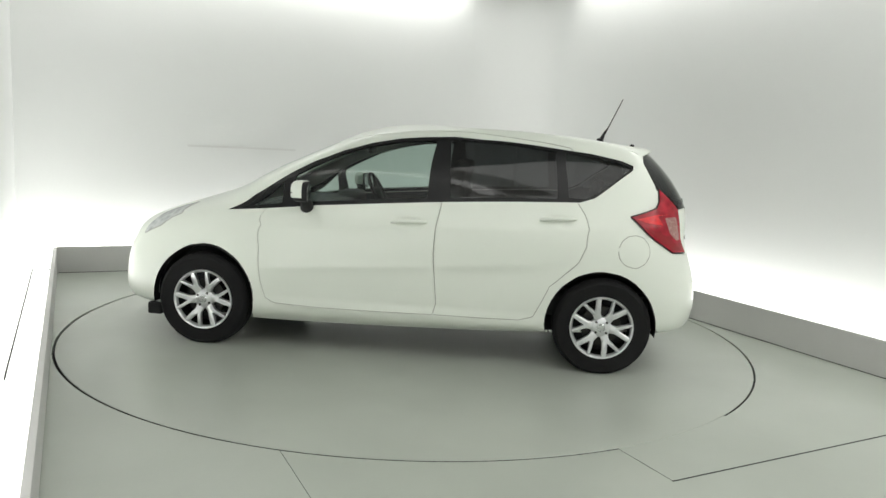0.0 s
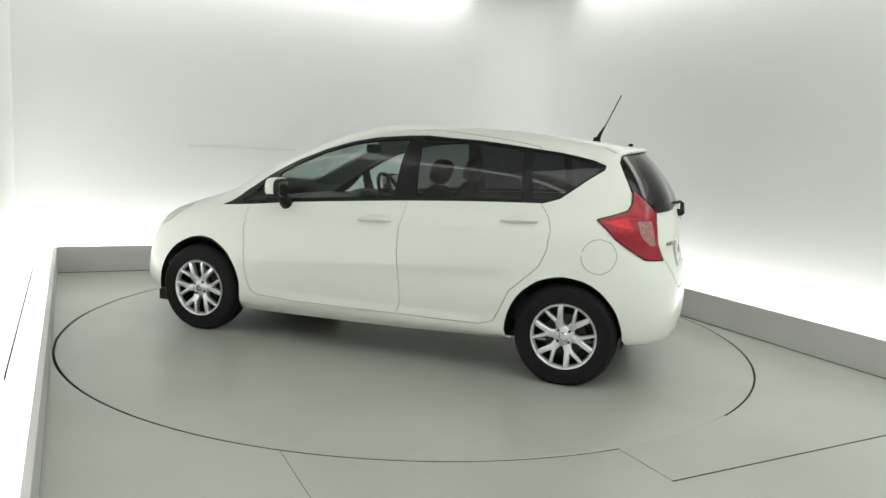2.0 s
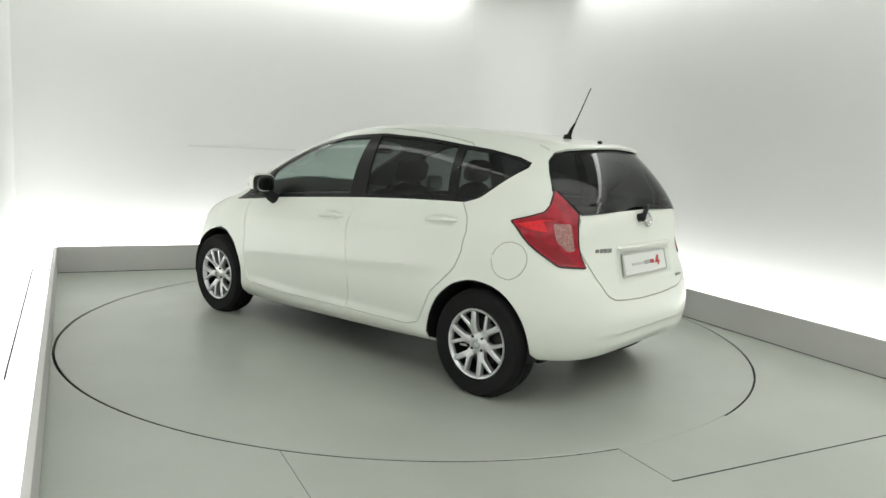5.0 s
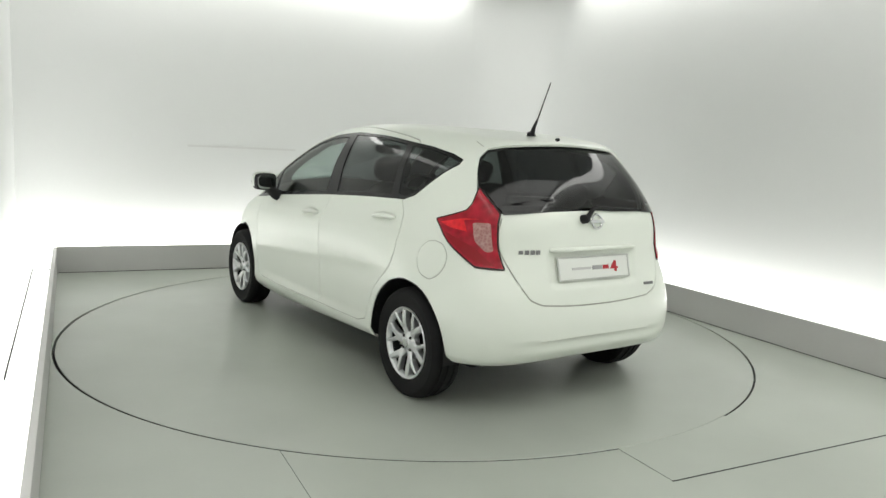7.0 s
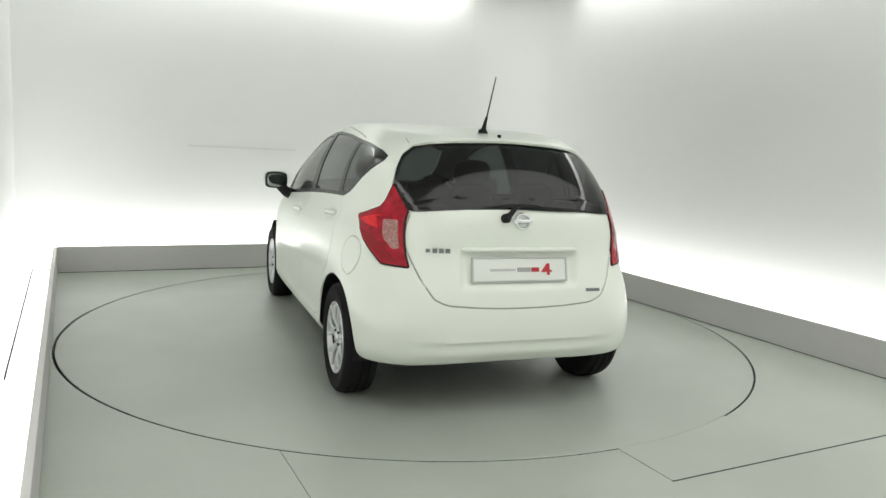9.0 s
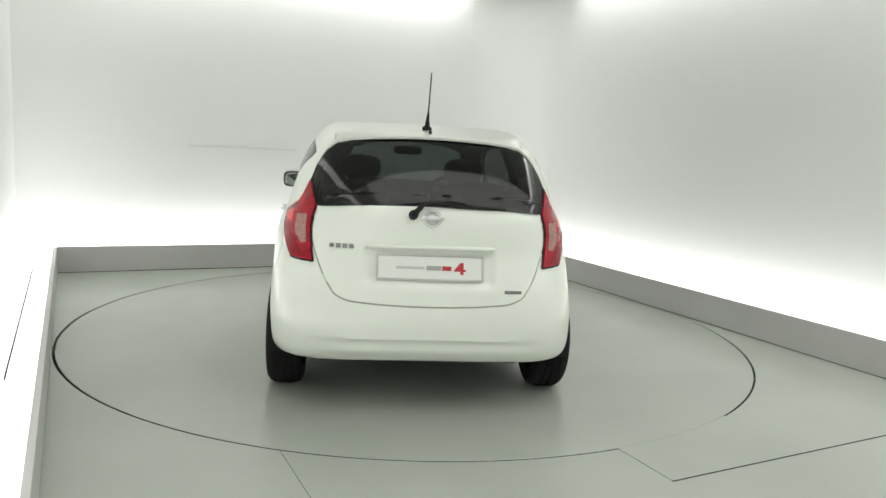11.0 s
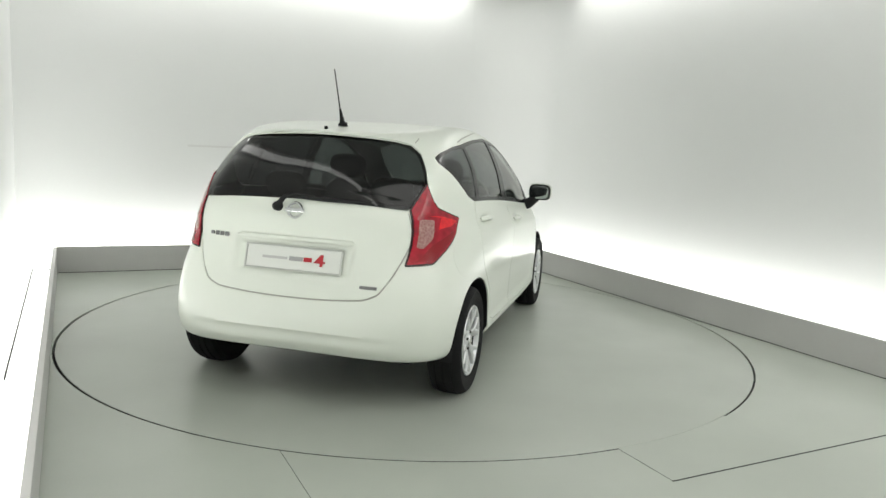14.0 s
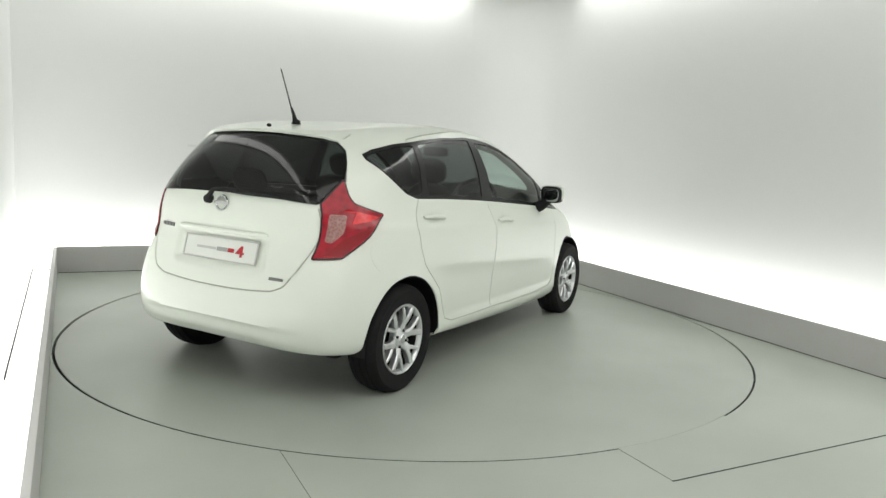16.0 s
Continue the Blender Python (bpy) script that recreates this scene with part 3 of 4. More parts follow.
def skin_parts(car):
    """Cuts the skin along all outlines and links each panel as its own part, left and right."""
    nu, nv = 230, 104
    gu, gv = np.meshgrid(np.linspace(0, 1, nu), np.linspace(0, len(LEVELS) - 1, nv), indexing="ij")
    verts = [Vector((float(a) * 110, float(b) * 11)) for a, b in zip(gu.ravel(), gv.ravel())]
    edges = []
    polys = []
    for name, poly, mat, depth, label in REGIONS:
        poly = [(min(max(float(a), 0.0), 1.0), min(max(float(b), 0.0), len(LEVELS) - 1.0)) for a, b in poly]
        polys.append(poly)
        i0 = len(verts)
        verts += [Vector((a * 110, b * 11)) for a, b in poly]
        edges += [(i0 + i, i0 + (i + 1) % len(poly)) for i in range(len(poly))]
    from mathutils.geometry import delaunay_2d_cdt
    vs, es, fs, *_ = delaunay_2d_cdt(verts, edges, [], 0, 1e-3)
    q = np.array([(v.x / 110, v.y / 11) for v in vs])
    fs = np.array([f for f in fs if len(f) == 3])
    P, N = skin(q[:, 0], q[:, 1]), normal_at(q[:, 0], q[:, 1])
    mid = q[fs].mean(1)
    owner = np.full(len(fs), -1)
    for k, poly in enumerate(polys):
        owner[inside(poly, mid)] = k
    groups = {"body": (owner == -1, M_PAINT, 0.0, "white body shell")}
    for k, (name, _, mat, depth, label) in enumerate(REGIONS):
        if mat is None:
            continue
        old = groups.get(name)
        sel = owner == k
        groups[name] = (sel | old[0], mat, depth, old[3]) if old else (sel, mat, depth, label)
    made = {}
    solid = [k for k, r in enumerate(REGIONS) if r[0] in ("front_door", "rear_door", "tailgate")] + [-1]
    shell = np.isin(owner, solid) & (mid[:, 1] > 1.6)
    for name, sel, mat, label in (("headliner", shell & (mid[:, 1] > 5.3), M_HEADLINER, "pale grey headliner"), ("door_lining", shell & (mid[:, 1] <= 5.3) & (mid[:, 0] > 0.26), M_CABIN, "dark cabin lining")):
        bm = bmesh.new()
        for sg in (1, -1):
            used = {}
            for t in fs[sel]:
                for i in t:
                    if int(i) not in used:
                        p = P[i] - N[i] * 0.03
                        used[int(i)] = bm.verts.new((p[0], max(p[1], 0.0) * sg, p[2]))
                try:
                    bm.faces.new([used[int(i)] for i in t][::-sg])
                except ValueError:
                    pass
        part(name, smooth(bm, 60), mat, car, label)
    for name, (sel, mat, depth, label) in groups.items():
        tri = fs[sel]
        if not len(tri):
            continue
        for sides in ((1, -1),) if name in CENTRAL else ((1,), (-1,)):
            if name == "fuel_flap_gap" and sides == (-1,):      # only the near side has a filler
                name, mat, label, depth = "quarter_panel", M_PAINT, "white quarter panel", 0.0
            bm = bmesh.new()
            Q = P
            if name == "rear_window":       # one even sweep of glass
                own = np.unique(tri)
                terms = lambda q: np.stack([np.ones(len(q)), q[:, 2], q[:, 2] ** 2, q[:, 1] ** 2, q[:, 1] ** 4, q[:, 1] ** 2 * q[:, 2]], 1)
                even = GP[(GU > 0.7) & (GV > 4.5) & (GV < 8.0) & (GP[..., 2] > 1.03) & (GP[..., 2] < 1.42) & (GP[..., 1] < 0.6) & (GP[..., 0] < -1.3)]
                fit = np.linalg.lstsq(terms(even), even[:, 0], rcond=None)[0]
                Q = P.copy()
                Q[own, 0] = terms(P[own]) @ fit - 0.010
            for sg in sides:
                used = {}
                for t in tri:
                    ids = []
                    for i in t:
                        i = int(i)
                        if i not in used:
                            p = Q[i] + N[i] * depth
                            used[i] = bm.verts.new((p[0], 0.0 if abs(p[1]) < 2e-4 else p[1] * sg, p[2]))
                        ids.append(used[i])
                    try:
                        bm.faces.new(ids if sg > 0 else ids[::-1])
                    except ValueError:
                        pass
            bmesh.ops.remove_doubles(bm, verts=bm.verts[:], dist=2e-5)
            bmesh.ops.dissolve_degenerate(bm, edges=bm.edges[:], dist=1e-5)
            # a flange turned inwards round each panel
            if not name.endswith("gap"):
                bm.normal_update()
                rim = [e for e in bm.edges if len(e.link_faces) == 1]
                nrm = {v: v.normal.copy() for e in rim for v in e.verts}
                twin = {v: bm.verts.new(v.co - n * 0.014) for v, n in nrm.items()}
                for e in rim:
                    a, b = e.verts
                    lp = e.link_loops[0]
                    if lp.vert is a:
                        bm.faces.new((b, a, twin[a], twin[b]))
                    else:
                        bm.faces.new((a, b, twin[b], twin[a]))
            smooth(bm, 42)
            ob = part(name, bm, mat, made.get(("tail_light", sides)) if name.startswith("tail_light_") else car, label)
            made[(name, sides)] = ob
    return made


# ---- the car ----
CAR_OFFSET = Vector((-0.0164, 0.0689, 0.0082))
WHEEL_Z = 0.288


def on_skin(kind, a, b, out=0.0, side=1):
    """A place on the skin seen from the side or from behind, and its normal."""
    u, v = find(kind, a, b)
    p, n = skin(np.array([u]), np.array([v]))[0], normal_at(np.array([u]), np.array([v]))[0]
    return Vector((p[0] + n[0] * out, side * (p[1] + n[1] * out), p[2] + n[2] * out)), Vector((n[0], side * n[1], n[2]))


def blob(cx, cy, cz, sx, sy, sz, n=3.0, steps=24, bm=None):
    """A rounded block of those half sizes; a higher n is squarer."""
    bm = bm or bmesh.new()
    made = bmesh.ops.create_uvsphere(bm, u_segments=steps, v_segments=steps // 2, radius=1.0)["verts"]
    for v in made:
        r = (abs(v.co.x) ** n + abs(v.co.y) ** n + abs(v.co.z) ** n) ** (-1.0 / n)
        v.co = Vector((cx + v.co.x * r * sx, cy + v.co.y * r * sy, cz + v.co.z * r * sz))
    return bm


def cut(bm, place, direction):
    """Cuts away what lies on the side that the direction points to, and closes the cut."""
    made = bmesh.ops.bisect_plane(bm, geom=bm.verts[:] + bm.edges[:] + bm.faces[:], plane_co=place, plane_no=direction, clear_outer=True)
    edges = [g for g in made["geom_cut"] if isinstance(g, bmesh.types.BMEdge)]
    bmesh.ops.contextual_create(bm, geom=edges)
    return bm


def spoke(angle0, r0, angle1, r1, w0, w1, bm=None):
    """One spoke from near the hub to the rim, crowned, in the plane of the wheel."""
    a = Vector((r0 * math.cos(angle0), 0, r0 * math.sin(angle0)))
    b = Vector((r1 * math.cos(angle1), 0, r1 * math.sin(angle1)))
    d = (b - a).normalized()
    s = Vector((-d.z, 0, d.x))
    bm = bm or bmesh.new()
    rows = []
    for k in range(6):
        f = k / 5
        p, w = a.lerp(b, f), (w0 + (w1 - w0) * f) / 2
        r = p.length
        top = 0.066 + 0.022 * math.sin((r - 0.045) / 0.15 * 2.0)
        rows.append([bm.verts.new(p + s * (w * q) + Vector((0, h, 0))) for q, h in ((-1, top - 0.035), (-1, top - 0.006), (-0.55, top), (0.55, top), (1, top - 0.006), (1, top - 0.035))])
    for p, q in zip(rows, rows[1:]):
        for i in range(5):
            bm.faces.new((p[i], p[i + 1], q[i + 1], q[i]))
    bm.faces.new(rows[0][::-1])
    bm.faces.new(rows[-1])
    bmesh.ops.recalc_face_normals(bm, faces=bm.faces[:])
    return bm


def wheel(car, x, side, phase):
    w = new("wheel")
    w.parent = car
    tagged(w, "black tyre on a silver multi-spoke alloy wheel")
    hub_z = WHEEL_Z - (0.004 if x > 0 else 0.001)
    w.matrix_local = pose(x, side * 0.737, hub_z, 0, 0, 0 if side > 0 else 180) @ pose(0, 0, 0, 0, phase, 0)
    tyre = [(0.186, 0.070), (0.196, 0.082), (0.208, 0.0835), (0.222, 0.087), (0.250, 0.094), (0.270, 0.093), (0.275, 0.0945), (0.280, 0.091), (0.292, 0.080), (0.299, 0.066),
            (0.3025, 0.050), (0.297, 0.048), (0.297, 0.043), (0.305, 0.041), (0.305, 0.008), (0.297, 0.006), (0.297, 0.000), (0.305, -0.002), (0.305, -0.034),
            (0.297, -0.036), (0.297, -0.041), (0.3025, -0.044), (0.294, -0.078), (0.27, -0.092), (0.20, -0.085)]
    rubber = lathe(tyre, 96)
    down = pose(0, 0, 0, 0, -phase, 0).to_3x3() @ Vector((0, 0, -1))       # the tyre stands flat where it bears
    for v in rubber.verts:
        low = v.co.dot(down) - (hub_z + CAR_OFFSET.z)
        if low > -0.012:
            v.co.y *= 1.0 + 0.9 * min(low + 0.012, 0.02)
        if low > 0:
            v.co -= down * low
    part("tyre", smooth(rubber, 30), M_RUBBER, w, "black rubber tyre")
    # the barrel's shade is put into its colour
    part("barrel", smooth(lathe([(0.187, 0.074), (0.182, 0.045), (0.176, 0.0), (0.174, -0.05), (0.02, -0.05)], 56), 35), M_SHADEDALLOY, w, "inner rim with its shadow coloured in")
    part("brake_disc", smooth(lathe([(0.02, 0.015), (0.125, 0.015), (0.127, 0.005), (0.127, -0.005)], 48), 30), M_STEEL, w, "dull steel brake disc")
    part("rim", smooth(lathe([(0.176, 0.060), (0.180, 0.078), (0.187, 0.086), (0.195, 0.088), (0.198, 0.081), (0.194, 0.070)], 80), 30), M_ALLOY, w, "silver rim edge")
    part("hub", smooth(lathe([(0.001, 0.080), (0.026, 0.080), (0.030, 0.074), (0.052, 0.070), (0.064, 0.060), (0.066, 0.03)], 40), 30), M_ALLOY, w, "silver wheel centre")
    part("hub_cap", smooth(lathe([(0.001, 0.086), (0.020, 0.085), (0.025, 0.080)], 32), 30), M_CHROME, w, "round chrome centre cap")
    for k in range(4):
        a = radians(45 + 90 * k)
        part("wheel_nut", nut(0.046 * math.cos(a), 0.046 * math.sin(a)), M_STEEL, w)
    for k in range(6):
        a = radians(8 + 60 * k)
        bm = spoke(a, 0.045, a, 0.108, 0.050, 0.046)
        spoke(a - 0.05, 0.085, a - 0.30, 0.183, 0.026, 0.018, bm)
        spoke(a + 0.05, 0.085, a + 0.23, 0.183, 0.034, 0.031, bm)
        part("spoke", smooth(bm, 30), M_ALLOY, w)
    return w


def nut(x, z):
    bm = lathe([(0.001, 0.079), (0.006, 0.079), (0.0085, 0.074), (0.0085, 0.060)], 6)
    bmesh.ops.translate(bm, verts=bm.verts[:], vec=(x, 0, z))
    return bm


def arch_liner(car, x, side):
    bm = bmesh.new()
    rows = []
    for k in range(25):
        a = radians(-9 + 198 * k / 24)
        rows.append([bm.verts.new((x + r * math.cos(a), side * y, 0.297 + r * math.sin(a))) for r, y in ((0.353, 0.845), (0.338, 0.835), (0.345, 0.80), (0.345, 0.52), (0.05, 0.50))])
    for p, q in zip(rows, rows[1:]):
        for i in range(4):
            bm.faces.new((p[i], p[i + 1], q[i + 1], q[i]))
    # keeps the lip just under the wing
    for v in bm.verts:
        if abs(v.co.y) > 0.81:
            p, n = on_skin("s", v.co.x, max(v.co.z, 0.2), -0.004)
            v.co.y = side * min(abs(v.co.y), p.y)
    bmesh.ops.recalc_face_normals(bm, faces=bm.faces[:])
    part("wheel_arch_liner", smooth(bm, 40), M_BLACK, car, "black plastic wheel arch liner")


def door_mirror(car, side):
    m = new("door_mirror")
    m.parent = car
    tagged(m, "door mirror with a white cap and black housing")
    cx, cy, cz = 0.608, 0.893, 1.032
    bm = blob(cx, side * cy, cz, 0.060, 0.084, 0.062, 4.0, 28)
    cut(bm, Vector((cx - 0.030, side * cy, 0)), Vector((-1, -0.15 * side, 0)).normalized())
    part("housing", smooth(bm, 40), M_BLACK, m, "black mirror housing")
    bm = blob(cx + 0.003, side * cy, cz + 0.004, 0.066, 0.089, 0.066, 3.6, 28)
    cut(bm, Vector((cx - 0.012, 0, 0)), Vector((-1, 0, 0)))
    cut(bm, Vector((0, 0, cz - 0.035)), Vector((0, 0, -1)))
    part("cap", smooth(bm, 40), M_PAINT, m, "white painted mirror cap")
    part("indicator", smooth(box(cx + 0.012, cx + 0.058, side * cy - 0.082, side * cy + 0.082, cz - 0.008, cz - 0.001, 0.002), 40), M_GLOSSBLACK, m, "dark line round the cap")
    bm = blob(0, 0, 0, 0.004, 0.072, 0.051, 4.0, 28)
    bmesh.ops.transform(bm, matrix=Matrix.Translation((cx - 0.034, side * cy, cz)) @ pose(0, 0, 0, 0, 0, 8.5 * side), verts=bm.verts[:])
    part("mirror_glass", smooth(bm, 50), M_MIRROR, m, "mirror glass")
    part("foot", smooth(tube([(cx + 0.01, side * 0.770, 0.925), (cx, side * 0.815, 0.945), (cx, side * 0.86, 0.985), (cx, side * 0.88, 1.01)], [0.045, 0.04, 0.034, 0.03], 12), 50), M_BLACK, m, "black mirror foot")


def door_handle(car, x0, z0, x1, z1, side):
    n = 9
    pts, radii = [], []
    for k in range(n):
        f = k / (n - 1)
        p, _ = on_skin("s", x0 + (x1 - x0) * f, z0 + (z1 - z0) * f, 0.004 + 0.020 * math.sin(math.pi * min(max((f - 0.02) / 0.96, 0), 1)) ** 0.7, side)
        pts.append(p)
        radii.append(0.014 if 0 < k < n - 1 else 0.009)
    bm = tube(pts, radii, 10)
    h = part("door_handle", smooth(bm, 50), M_PAINT, car, "white pull handle")
    # hollow behind the grip
    xm, zm = (x0 + x1) / 2, (z0 + z1) / 2
    bm = bmesh.new()
    rows = []
    for r, d in ((1.0, 0.0015), (0.82, -0.002 + 0.0035), (0.4, 0.002), (0.02, 0.002)):
        row = []
        for k in range(24):
            a = 2 * math.pi * k / 24
            p, _ = on_skin("s", xm + 0.062 * r * math.cos(a), zm + 0.004 + 0.030 * r * math.sin(a), d, side)
            row.append(bm.verts.new(p))
        rows.append(row)
    for p, q in zip(rows, rows[1:]):
        for k in range(24):
            bm.faces.new((p[k], p[(k + 1) % 24], q[(k + 1) % 24], q[k]))
    bmesh.ops.recalc_face_normals(bm, faces=bm.faces[:])
    part("handle_cup", smooth(bm, 60), M_PAINT, h, "shallow hollow behind the handle")


def seat(car, x, y):
    s = new("front_seat")
    s.parent = car
    tagged(s, "charcoal fabric front seat")
    part("cushion", smooth(blob(x + 0.22, y, 0.56, 0.26, 0.24, 0.09, 4), 50), M_SEAT, s)
    bm = blob(0, 0, 0.28, 0.075, 0.235, 0.30, 3.6)
    for v in bm.verts:
        v.co.y *= 1.0 - 0.28 * max(0.0, v.co.z - 0.25) / 0.38
    bmesh.ops.transform(bm, matrix=Matrix.Translation((x, y, 0.55)) @ pose(0, 0, 0, 0, -20, 0), verts=bm.verts[:])
    part("backrest", smooth(bm, 50), M_SEAT, s)
    bm = blob(0, 0, 0.665, 0.05, 0.135, 0.085, 3.0)
    bmesh.ops.transform(bm, matrix=Matrix.Translation((x, y, 0.55)) @ pose(0, 0, 0, 0, -17, 0), verts=bm.verts[:])
    part("headrest", smooth(bm, 50), M_SEAT, s)
    part("headrest_post", tube([(x - 0.17, y + 0.06, 1.05), (x - 0.195, y + 0.06, 1.15)], [0.006, 0.006], 8), M_STEEL, s)
    part("headrest_post", tube([(x - 0.17, y - 0.06, 1.05), (x - 0.195, y - 0.06, 1.15)], [0.006, 0.006], 8), M_STEEL, s)


def cabin(car):
    for y in (0.36, -0.35):
        seat(car, -0.12, y)
    b = new("rear_bench")
    b.parent = car
    tagged(b, "charcoal fabric rear bench with headrests")
    part("cushion", smooth(blob(-0.92, 0, 0.58, 0.24, 0.58, 0.09, 5), 50), M_SEAT, b)
    bm = blob(0, 0, 0.22, 0.07, 0.58, 0.26, 5)
    bmesh.ops.transform(bm, matrix=Matrix.Translation((-1.14, 0, 0.56)) @ pose(0, 0, 0, 0, -18, 0), verts=bm.verts[:])
    part("backrest", smooth(bm, 50), M_SEAT, b)
    for y in (0.33, -0.33):
        bm = blob(0, 0, 0.56, 0.045, 0.125, 0.075, 3)
        bmesh.ops.transform(bm, matrix=Matrix.Translation((-1.14, y, 0.56)) @ pose(0, 0, 0, 0, -18, 0), verts=bm.verts[:])
        part("headrest", smooth(bm, 50), M_SEAT, b)
    d = part("dashboard", smooth(blob(0.78, 0, 0.78, 0.30, 0.66, 0.16, 5, 32), 50), M_CABIN, car, "dark grey dashboard")
    part("instrument_hood", smooth(blob(0.58, -0.35, 0.93, 0.10, 0.17, 0.055, 3), 50), M_CABIN, d)
    w = new("steering_wheel")
    w.parent = car
    tagged(w, "black three-spoke steering wheel")
    w.matrix_local = pose(0.36, -0.35, 0.955, 0, -62, 0)
    bm = bmesh.new()
    rows = []
    for k in range(36):
        a = 2 * math.pi * k / 36
        rows.append([bm.verts.new(((0.178 + 0.015 * math.cos(q)) * math.cos(a), (0.178 + 0.015 * math.cos(q)) * math.sin(a), 0.015 * math.sin(q))) for q in (2 * math.pi * j / 8 for j in range(8))])
    for k in range(36):
        p, q = rows[k], rows[(k + 1) % 36]
        for j in range(8):
            bm.faces.new((p[j], p[(j + 1) % 8], q[(j + 1) % 8], q[j]))
    part("grip", smooth(bm, 60), M_BLACK, w)
    part("boss", smooth(blob(0, 0, -0.01, 0.07, 0.075, 0.03, 3), 50), M_BLACK, w)
    for a in (90, 210, 330):
        part("wheel_spoke", smooth(tube([(0.05 * math.cos(radians(a)), 0.05 * math.sin(radians(a)), -0.01), (0.172 * math.cos(radians(a)), 0.172 * math.sin(radians(a)), 0)], [0.022, 0.014], 8), 50), M_BLACK, w)
    part("rear_view_mirror", smooth(blob(0.36, 0, 1.31, 0.018, 0.11, 0.035, 4), 50), M_BLACK, car, "black interior mirror")
    part("parcel_shelf", box(-1.70, -1.33, -0.58, 0.58, 0.955, 0.975, 0.006), M_CABIN, car, "dark parcel shelf")


def rear_fittings(car):
    # number plate with plain printed bars
    pl, n = on_skin("r", 0.0, 0.752, 0.012)
    tilt = math.degrees(math.asin(n.z))
    base = Matrix.Translation(pl) @ pose(0, 0, 0, 0, tilt, 0)
    def place(bm):
        bmesh.ops.transform(bm, matrix=base, verts=bm.verts[:])
        return bm
    plate = part("number_plate", place(box(-0.004, 0.004, -0.260, 0.260, -0.0555, 0.0555, 0.003)), M_PLATE, car, "white show plate with a printed dealer mark")
    frame_bm = box(-0.007, 0.002, -0.268, 0.268, 0.0560, 0.0625, 0.001)
    box(-0.007, 0.002, -0.268, 0.268, -0.0625, -0.0560, 0.001, bm=frame_bm)
    box(-0.007, 0.002, -0.268, -0.2605, -0.0555, 0.0555, 0.001, bm=frame_bm)
    box(-0.007, 0.002, 0.2605, 0.268, -0.0555, 0.0555, 0.001, bm=frame_bm)
    part("plate_frame", place(frame_bm), M_PLATEFRAME, plate, "thin grey plate frame")
    part("grey_print", place(box(-0.006, -0.0035, 0.03, 0.17, -0.008, 0.005)), M_PRINTPALE, plate, "pale grey printed bar")
    part("red_print", place(box(-0.006, -0.0035, -0.055, 0.020, -0.012, 0.010)), M_PRINTGREY, plate, "dark grey printed bar")
    part("red_print", place(box(-0.006, -0.0035, -0.105, -0.060, -0.012, 0.010)), M_PRINTRED, plate, "red printed bar")
    part("red_mark", place(prism([(-0.115, -0.014), (-0.150, 0.030), (-0.166, 0.030), (-0.166, -0.004), (-0.178, -0.004), (-0.178, -0.014), (-0.166, -0.014), (-0.166, -0.030), (-0.150, -0.030), (-0.150, -0.014)], 0.0025, axis="X", at_=-0.0062)), M_PRINTRED, plate, "red printed mark")
    # lip over the plate
    pts = [on_skin("r", y, 0.856, 0.004)[0] for y in (0.001, 0.08, 0.16, 0.24, 0.30, 0.322)]
    pts = [Vector((p.x, -p.y, p.z)) for p in pts[::-1]] + pts[1:]
    part("plate_lip", smooth(tube(pts, [0.006] + [0.013] * (len(pts) - 2) + [0.006], 10), 50), M_PAINT, car, "white lip over the number plate")
    # round badge of plain shapes
    bp, n = on_skin("r", 0.0, 1.000, 0.004)
    q = Matrix.Translation(bp) @ pose(0, 0, 0, 0, math.degrees(math.asin(n.z)), 0)
    ring = lathe([(0.030, -0.004), (0.034, -0.009), (0.041, -0.009), (0.044, -0.003)], 36)
    bmesh.ops.transform(ring, matrix=q @ pose(0, 0, 0, 0, 0, -90), verts=ring.verts[:])
    badge = part("badge", smooth(ring, 40), M_CHROME, car, "round chrome badge with a bar")
    bar = box(-0.010, -0.002, -0.052, 0.052, -0.009, 0.009, 0.002)
    bmesh.ops.transform(bar, matrix=q, verts=bar.verts[:])
    part("badge_bar", bar, M_CHROME, badge)
    for y0, wd, z, h, name in ((0.500, 0.022, 0.848, 0.018, "letter_bar"), (0.468, 0.024, 0.848, 0.022, "letter_bar"), (0.436, 0.024, 0.848, 0.022, "letter_bar"), (0.404, 0.024, 0.848, 0.022, "letter_bar")):
        p, n = on_skin("r", y0 - wd / 2, z, 0.002)
        bm = box(-0.004, 0.002, -wd / 2, wd / 2, -h / 2, h / 2, 0.001)
        rot = Vector((-1, 0, 0)).rotation_difference(n).to_matrix().to_4x4()
        bmesh.ops.transform(bm, matrix=Matrix.Translation(p) @ rot, verts=bm.verts[:])
        part(name, bm, M_LETTER, car, "dark chrome lettering bar")
    p, n = on_skin("r", 0.42, 0.648, 0.002, -1)
    bm = box(-0.003, 0.002, -0.044, 0.044, -0.008, 0.008, 0.003)
    bmesh.ops.transform(bm, matrix=Matrix.Translation(p) @ Vector((-1, 0, 0)).rotation_difference(n).to_matrix().to_4x4(), verts=bm.verts[:])
    part("small_badge", bm, M_LETTER, car, "small dark chrome badge")
    # wiper
    a, _ = on_skin("r", 0.095, 1.012, 0.026)
    b, _ = on_skin("r", 0.050, 1.050, 0.042)
    c, _ = on_skin("r", 0.0, 1.064, 0.030)
    wiper = new("rear_wiper")
    wiper.parent = car
    tagged(wiper, "black rear wiper lying low on the glass")
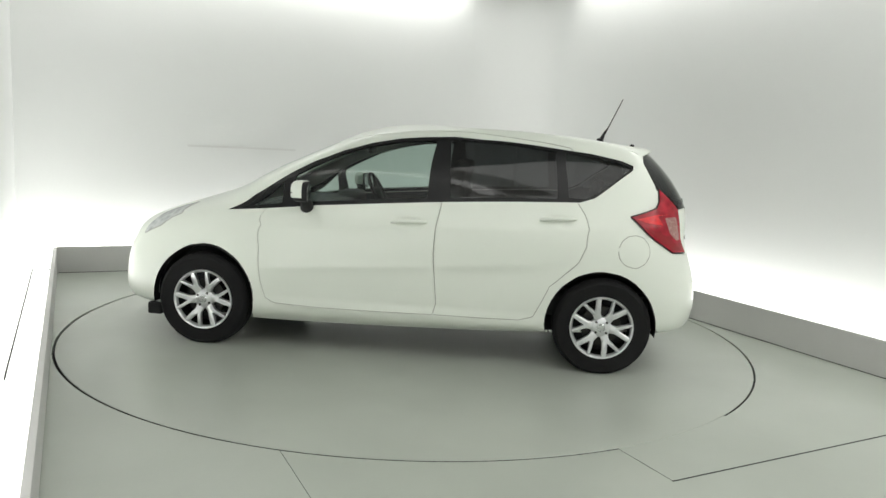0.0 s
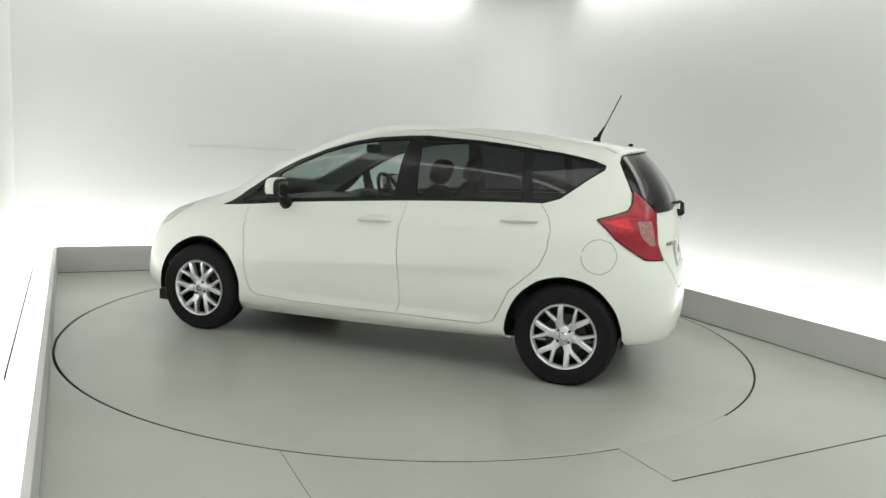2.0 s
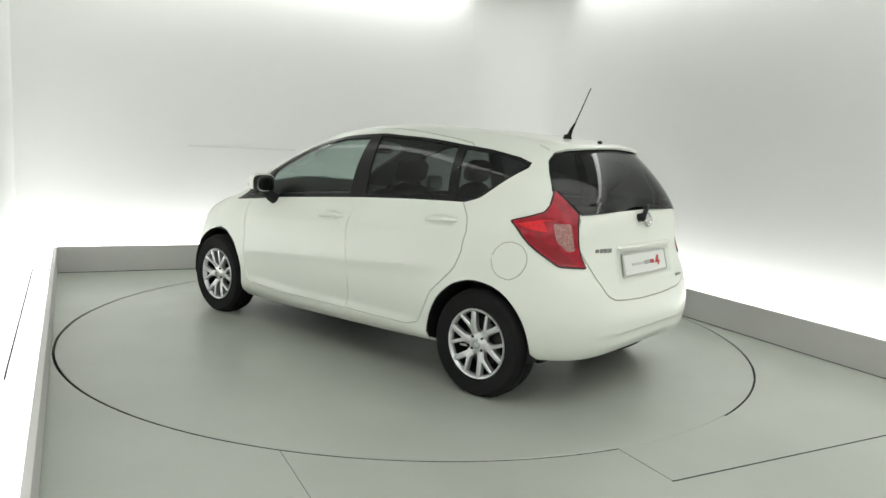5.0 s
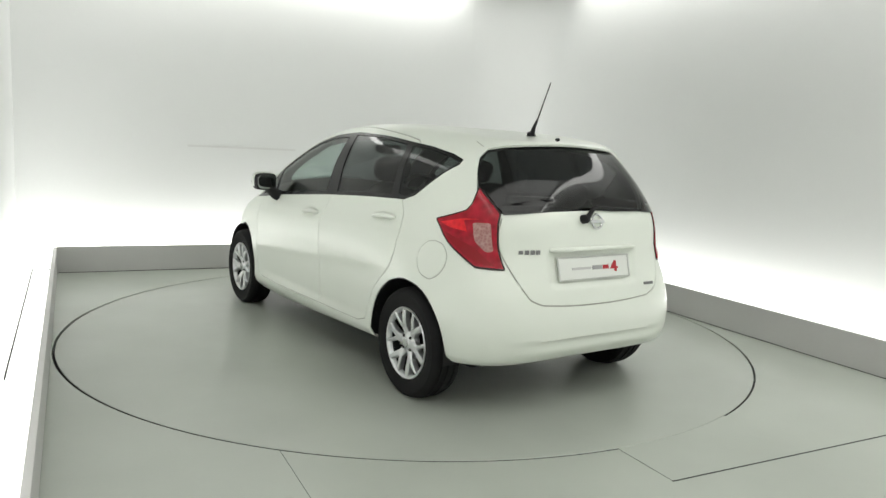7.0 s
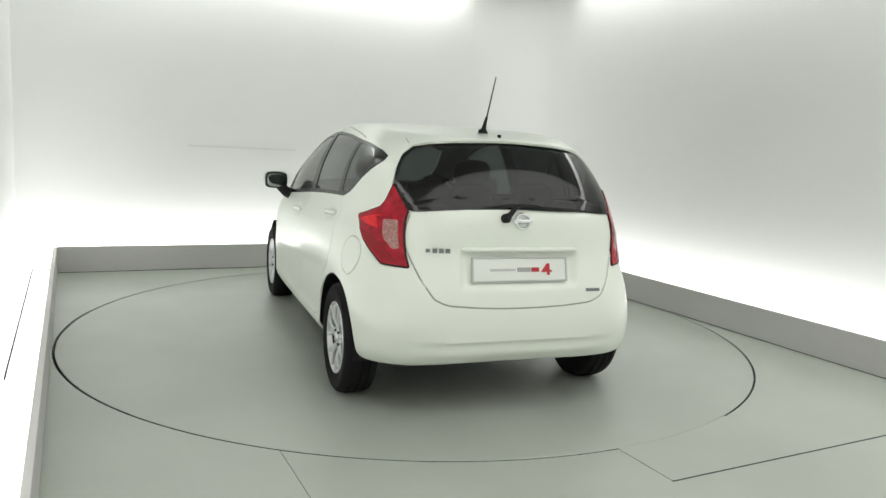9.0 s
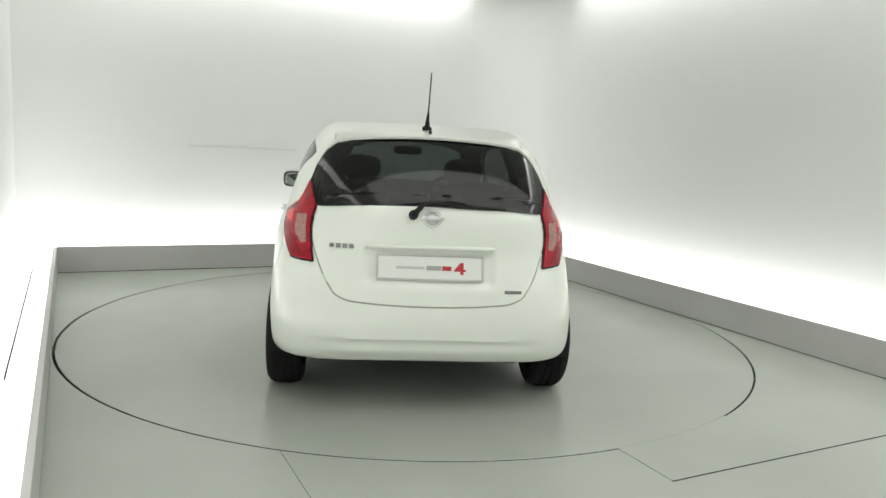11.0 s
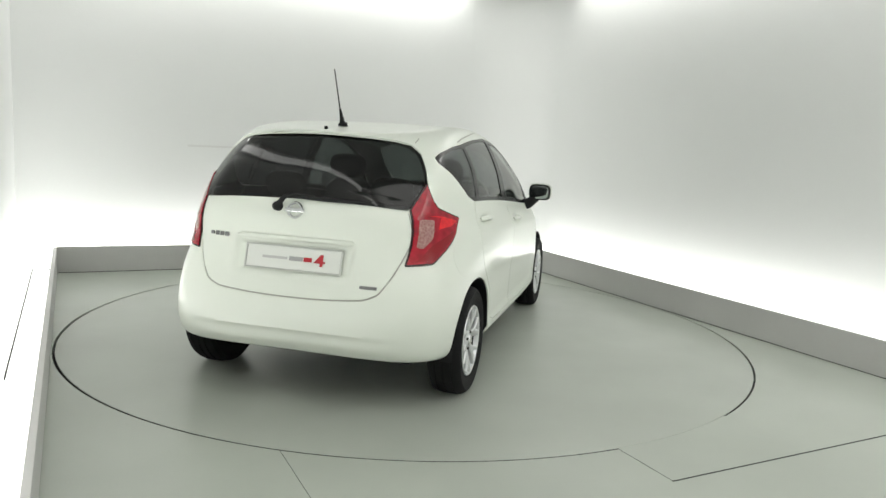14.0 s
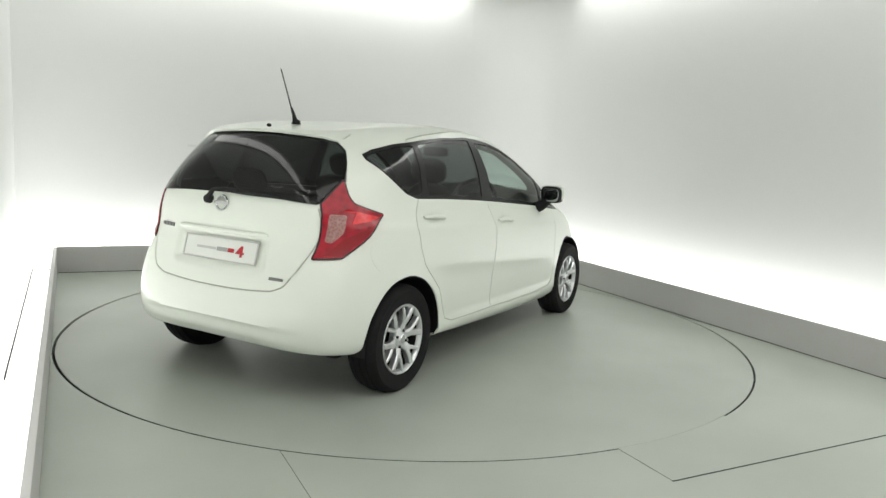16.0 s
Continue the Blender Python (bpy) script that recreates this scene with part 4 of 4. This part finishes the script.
    part("pivot_cap", smooth(tube([a + Vector((0.03, 0, -0.006)), a, a + Vector((-0.012, -0.004, 0.004))], [0.024, 0.024, 0.014], 14), 50), M_BLACK, wiper)
    part("arm", smooth(tube([a, b, c, c + Vector((0.004, -0.10, -0.004))], [0.016, 0.012, 0.008, 0.006], 10), 50), M_BLACK, wiper)
    pts = [on_skin("r", abs(y), 1.064 - 0.012 * (abs(y - 0.02) / 0.38), 0.010, 1 if y >= 0 else -1)[0] for y in (0.03, -0.05, -0.13, -0.21, -0.29, -0.37)]
    part("blade", smooth(tube(pts, [0.006, 0.010, 0.011, 0.010, 0.008, 0.005], 8), 50), M_BLACK, wiper, "black rubber blade")
    # washer jet and high seams
    p, n = on_skin("r", 0.002, 1.412, 0.006)
    part("washer_jet", smooth(blob(-1.50, 0, 1.425, 0.016, 0.009, 0.010, 2.5, 14), 50), M_BLACK, car, "small black washer jet")


def antenna(car):
    a = new("antenna")
    a.parent = car
    tagged(a, "black whip antenna on the roof")
    p = Vector((-1.275, 0.0, 1.440))
    part("antenna_base", smooth(tube([p, p + Vector((0, 0, 0.012)), p + Vector((-0.010, 0, 0.022)), p + Vector((-0.022, 0, 0.055)), p + Vector((-0.045, 0, 0.095))], [0.032, 0.028, 0.015, 0.010, 0.006], 14), 50), M_BLACK, a)
    part("rod", tube([p + Vector((-0.045, 0, 0.093)), p + Vector((-0.135, 0, 0.300)), p + Vector((-0.137, 0, 0.305))], [0.0042, 0.0034, 0.002], 8), M_STEEL, a, "thin dark rod")


def car_thing():
    car = thing("car", "white five-door hatchback car standing on the turntable", "car")
    skin_parts(car)
    for x, ph in ((1.288, 14), (-1.288, 0)):
        for s in (1, -1):
            wheel(car, x, s, ph + (0 if s > 0 else 23))
            arch_liner(car, 1.288 if x > 0 else -1.275, s)
    for s in (1, -1):
        door_mirror(car, s)
        door_handle(car, 0.062, 0.868, -0.165, 0.880, s)
        door_handle(car, -0.862, 0.938, -1.085, 0.950, s)
    part("underbody", smooth(box(-1.55, 1.6, -0.56, 0.56, 0.172, 0.30, 0.03), 40), M_BLACK, car, "black underbody")
    part("silencer", smooth(blob(-1.60, 0.10, 0.285, 0.13, 0.27, 0.065, 4), 40), M_STEEL, car, "dull steel silencer")
    part("sill_board", box(-0.90, 0.90, -0.72, 0.72, 0.205, 0.30, 0.01), M_BLACK, car, "dark underside between the sills")
    for s in (1, -1):
        part("air_deflector", box(1.62, 1.72, s * 0.62 - 0.10, s * 0.62 + 0.10, 0.135, 0.215, 0.012), M_BLACK, car, "black air deflector before the wheel")
    part("cabin_floor", box(-1.6, 1.0, -0.62, 0.62, 0.30, 0.47, 0.02), M_CABIN, car, "dark cabin floor")
    part("rear_axle", smooth(tube([(-1.288, -0.66, 0.26), (-1.288, 0.66, 0.26)], [0.035, 0.035], 10), 50), M_BLACK, car, "dark rear axle beam")
    cabin(car)
    rear_fittings(car)
    antenna(car)
    return car


setting()
plinth()
ceiling_lights()
table = turntable()
car = car_thing()


# heading of the car, degrees: a steady turn
TURNS = [(t, 172.39 - 6.9809 * t - 0.00944 * t * t) for t in (0.0, 2.0, 4.0, 6.0, 8.0, 10.0, 12.0, 14.0, 16.0)]


def motions():
    rows_car, rows_table = [], []
    for t, a in TURNS:
        turn = pose(0, 0, 0, 0, 0, a)
        rows_table.append((t, turn))
        rows_car.append((t, turn @ Matrix.Translation(CAR_OFFSET)))
    walk(car, rows_car)
    walk(table, rows_table)


motions()
